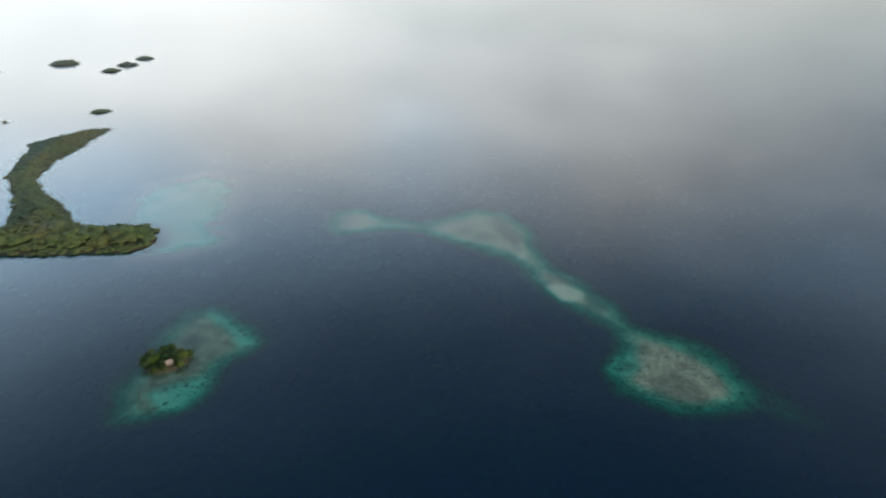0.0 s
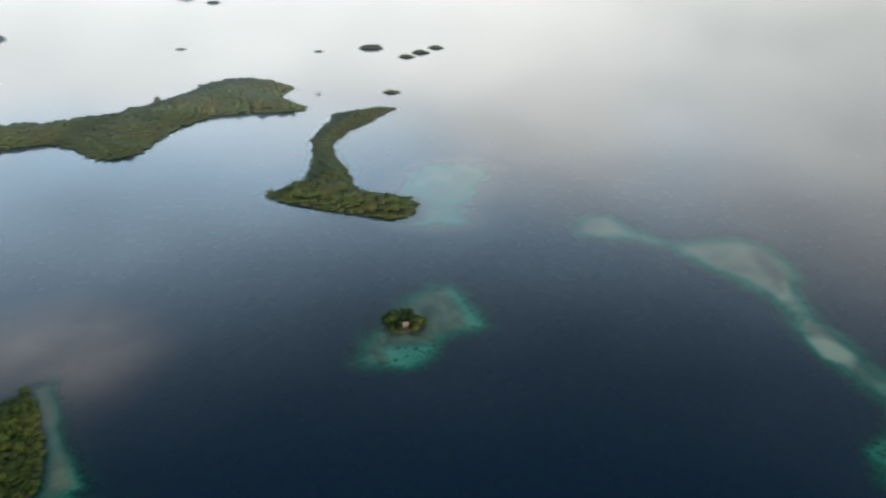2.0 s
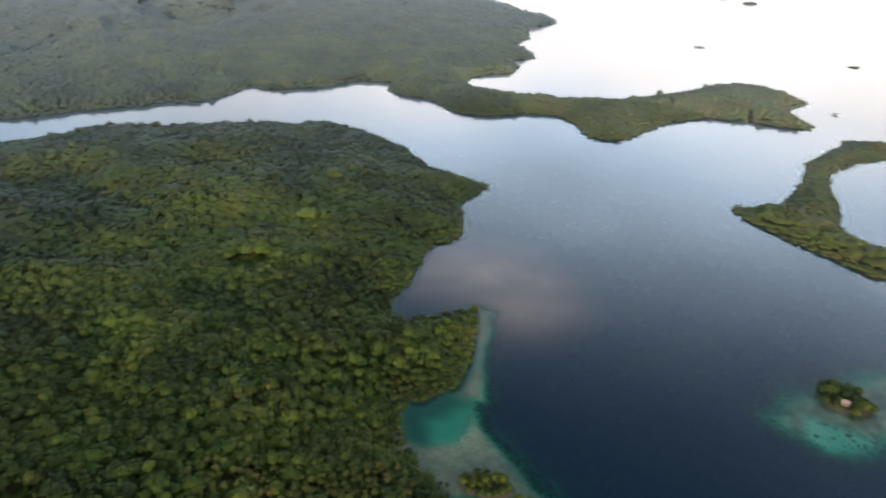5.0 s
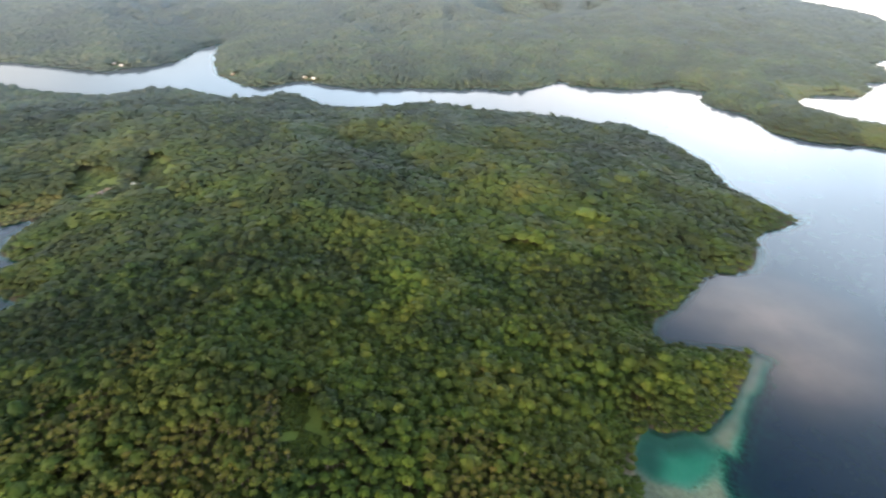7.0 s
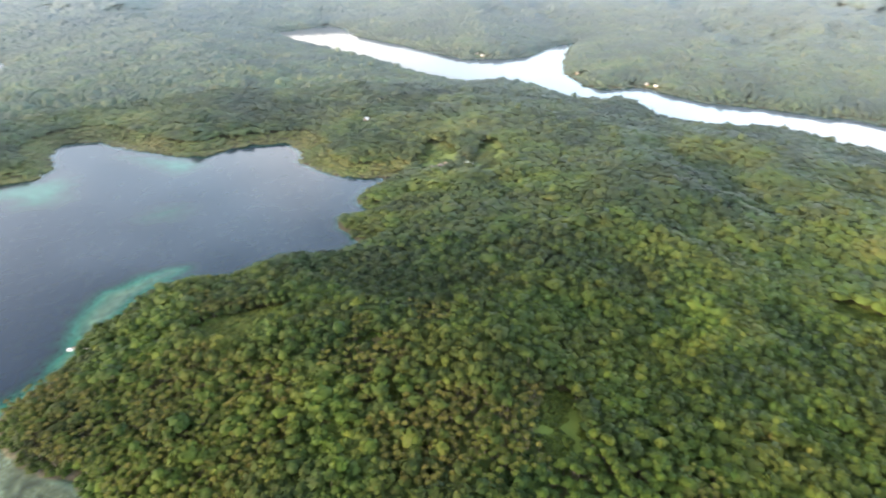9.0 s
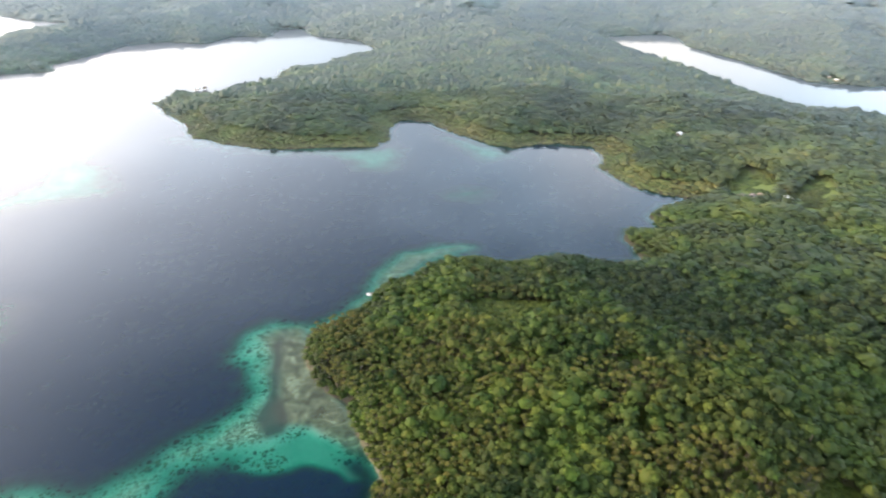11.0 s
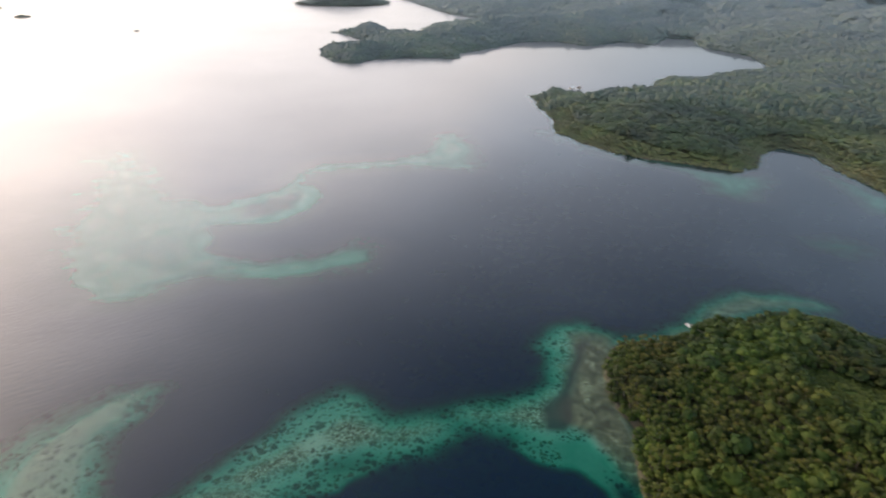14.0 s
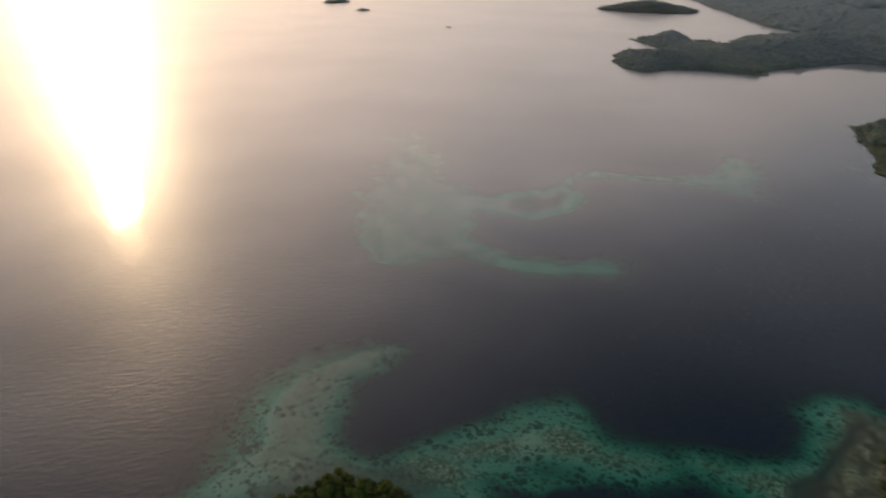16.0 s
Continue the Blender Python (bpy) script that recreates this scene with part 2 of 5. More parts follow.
def ground_material():
    """Earth, leaf litter and grass on land; sand, rubble, coral and weed under the water."""
    m, ns, ls = material("ground")
    out, p = node(ns, "OutputMaterial"), node(ns, "BsdfPrincipled", {"Roughness": 0.9, "Specular IOR Level": 0.15})
    geo = node(ns, "NewGeometry")
    height = node(ns, "SeparateXYZ")
    ls.new(geo.outputs["Position"], height.inputs[0])
    sand, weed = node(ns, "Attribute", attribute_name="sand"), node(ns, "Attribute", attribute_name="weed")
    grass = node(ns, "Attribute", attribute_name="grass")
    heads = node(ns, "TexNoise", {"Scale": 0.34, "Detail": 5.0, "Roughness": 0.62, "Distortion": 0.6})
    patch = node(ns, "TexNoise", {"Scale": 0.045, "Detail": 8.0, "Roughness": 0.65})
    fine = node(ns, "TexNoise", {"Scale": 0.5, "Detail": 8.0, "Roughness": 0.72})
    for n in (heads, patch, fine):
        ls.new(geo.outputs["Position"], n.inputs["Vector"])
    # brown rubble crests with pale broken ridges
    brown = mix_rgb(ns, ls, fine.outputs["Fac"], (0.030, 0.027, 0.017), (0.135, 0.115, 0.070))
    ridge = maths(ns, ls, "ABSOLUTE", maths(ns, ls, "SUBTRACT", heads.outputs["Fac"], 0.53))
    crest = node(ns, "MapRange", {"From Min": 0.045, "From Max": 0.015})
    ls.new(ridge, crest.inputs["Value"])
    rubble = mix_rgb(ns, ls, maths(ns, ls, "MULTIPLY", crest.outputs["Result"], 0.75), brown, (0.46, 0.42, 0.31))
    # dark coral thickets of many sizes stand on the pale sand, closer in some stretches than in others
    bend = node(ns, "VectorMath", operation="MULTIPLY_ADD")
    ls.new(fine.outputs["Color"], bend.inputs[0])
    bend.inputs[1].default_value = (5.0, 5.0, 0.0)
    ls.new(geo.outputs["Position"], bend.inputs[2])
    crowd = node(ns, "MapRange", {"From Min": 0.36, "From Max": 0.62, "To Min": 0.55, "To Max": 1.35})
    ls.new(patch.outputs["Fac"], crowd.inputs["Value"])
    bare = node(ns, "Attribute", attribute_name="bare")
    spots = 0.0
    for scale, reach in ((0.17, 0.50), (0.38, 0.55)):
        cell = node(ns, "TexVoronoi", {"Scale": scale})
        ls.new(bend.outputs[0], cell.inputs["Vector"])
        split = node(ns, "SeparateColor")
        ls.new(cell.outputs["Color"], split.inputs[0])
        size = maths(ns, ls, "MULTIPLY", maths(ns, ls, "MULTIPLY", split.outputs[0], reach), crowd.outputs["Result"])
        size = maths(ns, ls, "MULTIPLY", size, maths(ns, ls, "MULTIPLY_ADD", bare.outputs["Fac"], -0.75, 1.0))
        edge = maths(ns, ls, "MULTIPLY", maths(ns, ls, "SUBTRACT", size, cell.outputs["Distance"]), 9.0)
        edge = maths(ns, ls, "MINIMUM", maths(ns, ls, "MAXIMUM", edge, 0.0), 0.88)
        spots = maths(ns, ls, "MAXIMUM", spots, edge)
    sandy = mix_rgb(ns, ls, fine.outputs["Fac"], (0.23, 0.22, 0.165), (0.36, 0.345, 0.265))
    pale = mix_rgb(ns, ls, spots, sandy, (0.042, 0.042, 0.027))
    bed = mix_rgb(ns, ls, sand.outputs["Fac"], rubble, pale)
    # dull flats of silt, turf and broken shell, mottled softly
    tan = node(ns, "Attribute", attribute_name="tan")
    turf = node(ns, "TexNoise", {"Scale": 0.09, "Detail": 6.0, "Roughness": 0.6, "Distortion": 0.8})
    ls.new(geo.outputs["Position"], turf.inputs["Vector"])
    mottle = ramp(ns, [(0.38, (0.038, 0.034, 0.020)), (0.47, (0.080, 0.074, 0.044)), (0.56, (0.135, 0.126, 0.077)), (0.66, (0.26, 0.25, 0.165))])
    ls.new(maths(ns, ls, "MULTIPLY_ADD", turf.outputs["Fac"], 0.7, maths(ns, ls, "MULTIPLY", fine.outputs["Fac"], 0.3)), mottle.inputs["Fac"])
    speckled = mix_rgb(ns, ls, maths(ns, ls, "MULTIPLY", spots, 0.55), mottle.outputs["Color"], (0.045, 0.042, 0.028))
    bed = mix_rgb(ns, ls, tan.outputs["Fac"], bed, speckled)
    dark = mix_rgb(ns, ls, fine.outputs["Fac"], (0.020, 0.019, 0.014), (0.060, 0.055, 0.042))
    bed = mix_rgb(ns, ls, weed.outputs["Fac"], bed, dark)
    litter = mix_rgb(ns, ls, fine.outputs["Fac"], (0.040, 0.044, 0.017), (0.072, 0.070, 0.030))
    sward = mix_rgb(ns, ls, fine.outputs["Fac"], (0.065, 0.105, 0.020), (0.130, 0.170, 0.038))
    land = mix_rgb(ns, ls, grass.outputs["Fac"], litter, sward)
    up = node(ns, "MapRange", {"From Min": 0.95, "From Max": 1.15})
    ls.new(height.outputs["Z"], up.inputs["Value"])
    beach = node(ns, "Attribute", attribute_name="beach")
    dry = maths(ns, ls, "MULTIPLY", up.outputs["Result"], maths(ns, ls, "SUBTRACT", 1.0, beach.outputs["Fac"]))
    col = mix_rgb(ns, ls, dry, bed, land)
    ls.new(col, p.inputs["Base Color"])
    b = node(ns, "Bump", {"Strength": 0.5, "Distance": 0.6})
    ls.new(fine.outputs["Fac"], b.inputs["Height"])
    ls.new(b.outputs["Normal"], p.inputs["Normal"])
    # dry land gets the same haze-like gloss as the canopy
    ls.new(hazed(ns, ls, p.outputs["BSDF"], dry), out.inputs["Surface"])
    return m


def water_material():
    """Clear sea: the light that comes back from the bed falls off with the water's depth; ripples gloss the top."""
    m, ns, ls = material("sea_water")
    out = node(ns, "OutputMaterial")
    geo = node(ns, "NewGeometry")
    depth = node(ns, "Attribute", attribute_name="depth").outputs["Fac"]
    edge = node(ns, "TexNoise", {"Scale": 0.06, "Detail": 7.0, "Roughness": 0.62})
    ls.new(geo.outputs["Position"], edge.inputs["Vector"])
    d = maths(ns, ls, "MULTIPLY", depth, maths(ns, ls, "MULTIPLY_ADD", edge.outputs["Fac"], 1.1, 0.45))
    tint = node(ns, "CombineColor")
    for key, k in (("Red", -0.46), ("Green", -0.040), ("Blue", -0.068)):
        ls.new(maths(ns, ls, "EXPONENT", maths(ns, ls, "MULTIPLY", d, k)), tint.inputs[key])
    clear = node(ns, "BsdfTransparent")
    ls.new(tint.outputs[0], clear.inputs["Color"])
    milky = node(ns, "Attribute", attribute_name="milky").outputs["Fac"]
    deep = node(ns, "BsdfDiffuse")
    # milky water turns from deep blue to pinkish tan
    ls.new(mix_rgb(ns, ls, milky, (0.0006, 0.0096, 0.0255), (0.34, 0.26, 0.21)), deep.inputs["Color"])
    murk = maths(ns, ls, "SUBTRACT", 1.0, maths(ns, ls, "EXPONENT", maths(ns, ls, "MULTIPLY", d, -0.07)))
    murk = maths(ns, ls, "MAXIMUM", murk, milky)
    body = node(ns, "MixShader")
    ls.new(murk, body.inputs[0])
    ls.new(clear.outputs[0], body.inputs[1])
    ls.new(deep.outputs[0], body.inputs[2])
    # ripples run across the wind
    turn = node(ns, "Mapping", {"Rotation": (0, 0, radians(-44))})
    ls.new(geo.outputs["Position"], turn.inputs["Vector"])
    mp = node(ns, "Mapping", {"Scale": (0.3, 1.0, 1.0)})
    ls.new(turn.outputs[0], mp.inputs["Vector"])
    rip = node(ns, "TexNoise", {"Scale": 0.30, "Detail": 5.0, "Roughness": 0.6})
    ls.new(mp.outputs[0], rip.inputs["Vector"])
    calm = node(ns, "TexNoise", {"Scale": 0.0035, "Detail": 3.0})
    ls.new(geo.outputs["Position"], calm.inputs["Vector"])
    wind = node(ns, "Attribute", attribute_name="wind").outputs["Fac"]
    bump = node(ns, "Bump", {"Distance": 0.6})
    ls.new(rip.outputs["Fac"], bump.inputs["Height"])
    ls.new(maths(ns, ls, "MULTIPLY", calm.outputs["Fac"], maths(ns, ls, "MULTIPLY_ADD", wind, 0.65, 0.012)), bump.inputs["Strength"])
    gloss = node(ns, "BsdfGlossy", {"Roughness": 0.06})
    chop = node(ns, "BsdfGlossy", {"Roughness": 0.38})
    facing = node(ns, "LayerWeight", {"Blend": 0.5})
    for n in (gloss, chop, facing):
        ls.new(bump.outputs["Normal"], n.inputs["Normal"])
    top = node(ns, "MixShader")
    # wind-tilted facets mirror more of the sky
    lift = maths(ns, ls, "MULTIPLY_ADD", maths(ns, ls, "MULTIPLY", wind, calm.outputs["Fac"]), 0.11, 0.014)
    ls.new(maths(ns, ls, "MULTIPLY_ADD", maths(ns, ls, "POWER", facing.outputs["Facing"], 4.2), 0.86, lift), top.inputs[0])
    ls.new(body.outputs[0], top.inputs[1])
    both = node(ns, "MixShader")
    ls.new(maths(ns, ls, "MULTIPLY_ADD", wind, 0.25, 0.28), both.inputs[0])
    ls.new(gloss.outputs[0], both.inputs[1])
    ls.new(chop.outputs[0], both.inputs[2])
    ls.new(both.outputs[0], top.inputs[2])
    ls.new(top.outputs[0], out.inputs["Surface"])
    return m

# ---- plan of the coast: metres from the point below the drone ----
WEST_SHORE = [(-83, -252), (-82, -274), (-83, -297), (-85, -320), (-76, -336), (-73, -355), (-73, -378), (-80, -403), (-88, -413), (-116, -422),
    (-146, -436), (-155, -450), (-172, -461), (-193, -459), (-214, -471), (-236, -477), (-267, -469), (-278, -452), (-288, -443), (-310, -442), (-339,
    -440), (-357, -424), (-367, -406), (-386, -399), (-408, -397)]
BAY_SHORE = [(-420, -420), (-421, -440), (-440, -455), (-456, -447), (-474, -438), (-485, -472), (-519, -489), (-573, -495), (-550, -513), (-535,
    -550), (-537, -595), (-544, -632), (-573, -656), (-590, -709), (-555, -741), (-523, -753), (-481, -750), (-457, -786), (-443, -839), (-432, -879),
    (-430, -936), (-395, -959), (-371, -953), (-346, -911), (-331, -868), (-299, -841), (-237, -870), (-181, -886), (-134, -915), (-96, -954), (-82,
    -990), (-61, -1002), (-61, -1085), (-39, -1173), (-24, -1270)]
LAGOON_SHORE = [(-34, -1273), (-71, -1324), (-123, -1273), (-163, -1320), (-228, -1347), (-269, -1357), (-311, -1477), (-384, -1468), (-465, -1553),
    (-537, -1589), (-609, -1637), (-621, -1842), (-585, -1896), (-519, -1984), (-538, -2173), (-451, -2177), (-389, -2012), (-300, -2070), (-198,
    -1957), (-103, -2037), (-2, -2023), (91, -1870), (172, -1758), (163, -1674), (258, -1679), (331, -1658), (376, -1631), (419, -1560), (483, -1588),
    (538, -1682), (574, -1790), (545, -1828), (476, -1875), (484, -1944), (578, -2068), (648, -2139), (583, -2148), (590, -2315), (509, -2326), (429,
    -2115), (339, -2084), (350, -2292)]
FAR_WEST_SHORE = [(255, -2390), (89, -2470), (-12, -2574), (175, -2622), (307, -2745), (419, -2981), (513, -3169), (527, -3216), (653, -3460), (967,
    -4190), (1081, -5086), (0, -7000), (-4250, -7361), (-7361, -4250), (-7970, -697), (-5869, 1247)]
FAR_EAST_SHORE = [(-3188, 1157), (-2836, 1218), (-2504, 1335), (-2224, 1248), (-2086, 1283), (-1987, 1223), (-1889, 1060), (-1708, 972), (-1606, 847),
    (-1495, 856), (-1409, 819), (-1408, 734), (-1339, 738), (-1263, 680), (-1278, 610), (-1224, 546), (-1135, 528), (-1045, 606), (-1003, 644), (-958,
    729), (-956, 782), (-964, 875), (-991, 976), (-980, 1046), (-935, 1082), (-873, 1081), (-813, 1063), (-795, 984), (-738, 948), (-699, 938), (-688,
    913)]
SPIT_SHORE = [(-708, 891), (-752, 871), (-807, 818), (-806, 738), (-782, 669), (-754, 612), (-760, 574), (-783, 557), (-846, 578), (-906, 583), (-939,
    545), (-956, 465), (-1003, 417), (-1083, 423), (-1109, 411), (-1160, 373), (-1201, 366), (-1265, 399), (-1314, 340), (-1283, 274), (-1284, 209),
    (-1295, 138), (-1343, 119)]
CHANNEL_FAR_BANK = [(-1266, 60), (-1233, 1), (-1259, -41), (-1238, -81), (-1242, -145), (-1236, -210), (-1221, -274), (-1245, -350), (-1275, -421),
    (-1212, -474), (-1219, -515), (-1314, -614), (-1514, -710), (-1711, -774), (-1646, -797), (-1461, -772), (-1391, -798), (-1317, -880), (-1351,
    -1018), (-1393, -1137), (-1409, -1242), (-1441, -1367), (-1530, -1489), (-1556, -1579), (-1424, -1598), (-1329, -1611)]
CHANNEL_NEAR_BANK = [(-1227, -1350), (-1183, -1131), (-1133, -933), (-1092, -830), (-1084, -767), (-1076, -719), (-1115, -697), (-1139, -655), (-1143,
    -578), (-1116, -533), (-1087, -478), (-1101, -441), (-1149, -415), (-1124, -358), (-1072, -328), (-1049, -281), (-1055, -233), (-1072, -186),
    (-1101, -150), (-1088, -89), (-1062, -38), (-1049, 10), (-1036, 85), (-1023, 130), (-996, 154), (-998, 198), (-966, 227), (-900, 254), (-850,
    273), (-822, 277)]
EAST_SHORE = [(-819, 275), (-769, 278), (-742, 278), (-716, 290), (-687, 308), (-655, 328), (-657, 335), (-629, 300), (-619, 277), (-593, 256), (-575,
    256), (-555, 250), (-535, 238), (-525, 217), (-528, 203), (-516, 189), (-495, 175), (-459, 153), (-439, 131), (-415, 124), (-403, 133), (-400,
    155), (-400, 170), (-399, 186), (-399, 193), (-368, 178), (-347, 166), (-323, 149), (-312, 134), (-312, 124), (-307, 111), (-312, 100), (-294,
    90), (-275, 86), (-251, 88), (-240, 93), (-226, 95), (-183, 81), (-98, 17), (-55, -95), (-53, -213)]
HOOK_ISLAND = [(-482, 552), (-461, 543), (-427, 543), (-395, 543), (-352, 550), (-323, 551), (-305, 557), (-295, 576), (-308, 606), (-319, 616),
    (-338, 617), (-367, 612), (-408, 624), (-439, 669), (-479, 706), (-508, 738), (-525, 768), (-540, 818), (-543, 902), (-542, 996), (-546, 1004),
    (-584, 991), (-601, 959), (-624, 919), (-603, 862), (-571, 769), (-537, 729), (-482, 641), (-470, 612), (-481, 590), (-484, 558)]
HUT_ISLET = [(-217, 364), (-219, 372), (-214, 384), (-204, 392), (-195, 390), (-188, 384), (-189, 373), (-200, 361), (-210, 361)]
MANGROVE_ISLET = [(-234, 107), (-238, 114), (-234, 123), (-225, 130), (-219, 132), (-215, 127), (-219, 115), (-226, 107)]
MANGROVE_POINT = [(213, -159), (203, -177), (200, -187), (195, -195), (180, -196), (168, -204), (153, -205), (146, -200)]
BARRIER_REEF = [(-126, 621), (-119, 655), (-95, 669), (-60, 640), (-24, 625), (4, 646), (36, 668), (75, 658), (92, 609), (95, 568), (109, 525), (127,
    498), (137, 473), (147, 450), (154, 424), (178, 412), (199, 397), (211, 373), (214, 347), (204, 328), (179, 323), (158, 326), (142, 337), (125,
    346), (122, 365), (132, 382), (143, 397), (142, 424), (125, 441), (105, 459), (90, 487), (79, 525), (65, 549), (38, 567), (9, 587), (-21, 610),
    (-58, 619), (-87, 604), (-111, 603)]
ISLET_REEF = [(-217, 326), (-224, 349), (-222, 380), (-219, 414), (-213, 445), (-197, 448), (-173, 437), (-149, 411), (-139, 402), (-148, 387), (-164,
    368), (-165, 342), (-173, 322), (-185, 318), (-197, 314), (-209, 315)]
HOOK_REEF = [(-341, 635), (-355, 687), (-348, 732), (-313, 768), (-279, 755), (-263, 681), (-263, 624), (-240, 585), (-265, 564), (-297, 561)]
POINT_REEF = [(-306, 142), (-287, 141), (-273, 138), (-250, 140), (-223, 143), (-198, 147), (-226, 95), (-243, 81), (-276, 75), (-304, 83), (-318,
    96), (-319, 125)]
SHORE_REEF = [(-89, -423), (-63, -435), (-44, -430), (-32, -417), (-28, -404), (-35, -390), (-31, -363), (-19, -344), (1, -337), (24, -331), (38,
    -316), (59, -309), (78, -313), (96, -327), (104, -331), (120, -319), (131, -305), (149, -273), (165, -244), (176, -224), (196, -213), (211, -213),
    (229, -228), (241, -251), (244, -281), (240, -317), (267, -307), (291, -280), (303, -260), (306, -228), (299, -199), (264, -145), (261, -128),
    (112, -222), (122, -233), (118, -245), (97, -264), (85, -269), (67, -275), (49, -287), (24, -306), (-7, -307), (-27, -299), (-55, -298), (-70,
    -288), (-101, -249), (-99, -292), (-100, -340), (-99, -400)]
SAND_CAY = [(137, -548), (157, -557), (192, -524), (228, -510), (265, -509), (293, -523), (311, -546), (309, -576), (254, -607), (241, -641), (250,
    -699), (264, -767), (220, -781), (153, -807), (60, -813), (67, -903), (101, -991), (127, -958), (124, -876), (176, -837), (261, -808), (293,
    -787), (300, -690), (320, -653), (354, -642), (405, -663), (473, -728), (568, -806), (611, -810), (516, -669), (463, -547), (416, -477), (360,
    -416), (325, -425), (300, -447), (274, -478), (242, -477), (211, -475), (181, -498), (143, -517)]
JETTY_REEF = [(-146, -445), (-160, -466), (-179, -487), (-207, -504), (-260, -501), (-274, -491), (-239, -488), (-202, -474), (-173, -456), (-153,
    -438), (-125, -420), (-94, -423)]
CAPE_REEF = [(-35, -1018), (-79, -958), (-131, -898), (-177, -870), (-246, -837), (-257, -765), (-288, -751), (-317, -814), (-337, -897), (-307,
    -839), (-237, -870), (-134, -915), (-89, -969)]
BAY_REEF = [(-415, -848), (-421, -776), (-421, -733), (-450, -731), (-473, -756), (-457, -776), (-437, -808)]
BAY_SHOAL = [(-316, -623), (-338, -631), (-353, -618), (-338, -609), (-322, -613)]
LAGOON_SAND = [(-310, 101), (-308, 132), (-291, 138), (-277, 131), (-267, 114), (-270, 98), (-280, 90), (-293, 92)]
SHORE_SAND = [(-44, -303), (-58, -309), (-66, -287), (-74, -265), (-80, -250), (-64, -254), (-60, -264), (-49, -275), (-27, -283), (-7, -293), (-18,
    -302)]
OUTER_SAND = [(113, -321), (100, -330), (87, -320), (88, -309), (108, -301), (127, -281), (139, -267), (159, -250), (165, -242), (140, -242), (128,
    -254), (114, -259), (79, -265), (64, -276), (75, -262), (87, -244), (171, -241), (157, -269), (134, -302)]
ISLET_SAND = [(-202, 339), (-189, 350), (-173, 357), (-167, 364), (-166, 342), (-174, 323), (-185, 322)]
ISLET_SAND_EAST = [(-194, 444), (-172, 435), (-150, 410), (-141, 401), (-154, 393), (-166, 410)]
BARRIER_CREAM = [(92, 492), (107, 497), (127, 480), (121, 466), (103, 463)]
BARRIER_BAR = [(74, 583), (83, 586), (84, 552), (75, 544)]
BARRIER_TONGUE = [(205, 375), (229, 362), (244, 329), (256, 313), (242, 305), (216, 321), (188, 329)]
BARRIER_SAND = [(117, 369), (127, 384), (143, 389), (145, 371), (136, 362), (124, 363)]
CAY_SAND = [(251, -495), (220, -506), (190, -520), (144, -551), (139, -527), (182, -500), (212, -478), (243, -479)]
WEED_FLAT = [(-53, -410), (-69, -423), (-61, -401), (-54, -373), (-46, -341), (-48, -323), (-43, -311), (-30, -311), (-28, -320), (-28, -333), (-38, -348),
    (-42, -367), (-51, -387)]
WEED_ISLET = [(-206, 400), (-198, 411), (-189, 411), (-187, 395), (-186, 380), (-191, 384), (-197, 394)]
WEED_CAY = [(300, -613), (310, -647), (283, -667), (265, -695), (255, -679), (258, -648), (273, -623)]
CAY_BROWN = [(397, -521), (386, -547), (348, -553), (323, -525), (313, -488), (324, -476), (366, -494)]
CAY_SPECKS = [(304, -472), (293, -496), (280, -496), (277, -478), (285, -459)]
BARRIER_WEED = [(49, 642), (64, 639), (77, 616), (83, 588), (81, 555), (73, 561), (68, 587), (58, 608)]
BARRIER_BROWN = [(148, 361), (168, 366), (182, 352), (187, 333), (164, 329), (145, 342)]
BARRIER_DULL = [(91, 518), (115, 514), (127, 493), (107, 496)]
TAN_FLAT = [(-48, -424), (-62, -431), (-89, -432), (-82, -408), (-78, -365), (-77, -337), (-85, -295), (-93, -262), (-106, -240), (-99, -234), (-90, -248),
    (-77, -264), (-69, -286), (-56, -307), (-38, -320), (-44, -352), (-51, -389)]
WEST_FLAT = [(243, -318), (262, -308), (291, -292), (290, -268), (275, -229), (252, -198), (243, -171), (178, -187), (194, -211), (214, -212),
    (230, -221), (243, -241), (243, -262), (245, -290)]
RUBBLE_EAST = [(-50, -402), (-44, -366), (-34, -359), (-27, -342), (-28, -315), (-14, -313), (8, -315), (26, -316), (47, -304), (62, -296),
    (58, -306), (26, -323), (8, -331), (-21, -341), (-31, -361), (-37, -388)]
RUBBLE_MID = [(106, -291), (98, -303), (82, -309), (56, -303), (59, -295), (87, -285), (98, -283)]
RUBBLE_WEST = [(176, -211), (173, -221), (171, -234), (151, -251), (142, -271), (125, -276), (119, -267), (122, -245), (131, -236), (133, -221)]
BARE_SAND = [(-33, -299), (-47, -306), (-61, -305), (-63, -288), (-63, -270), (-56, -273), (-44, -284)]
ISLETS = [(-1400, 1331, 12), (-1038, 1472, 12), (-940, 1584, 32), (-783, 1497, 20), (-780, 1573, 24), (-775, 1669, 22), (-619, 1111, 17), (-742, 1038,
    4), (-2284, 2423, 32), (-2577, 2550, 52), (871, -3136, 225), (2330, -2575, 39), (1945, -2360, 28), (1285, -2051, 9), (2315, -2631, 50)]
PINKISH_PATCH = [(-503, 184), (-502, 228), (-464, 259), (-412, 264), (-380, 251), (-373, 219), (-380, 196), (-402, 201), (-422, 199), (-455, 175), (-476,
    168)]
BEACH = [(-311, 100), (-308, 91), (-292, 83), (-273, 80), (-251, 83), (-243, 88), (-240, 93), (-252, 88), (-275, 86), (-294, 90)]
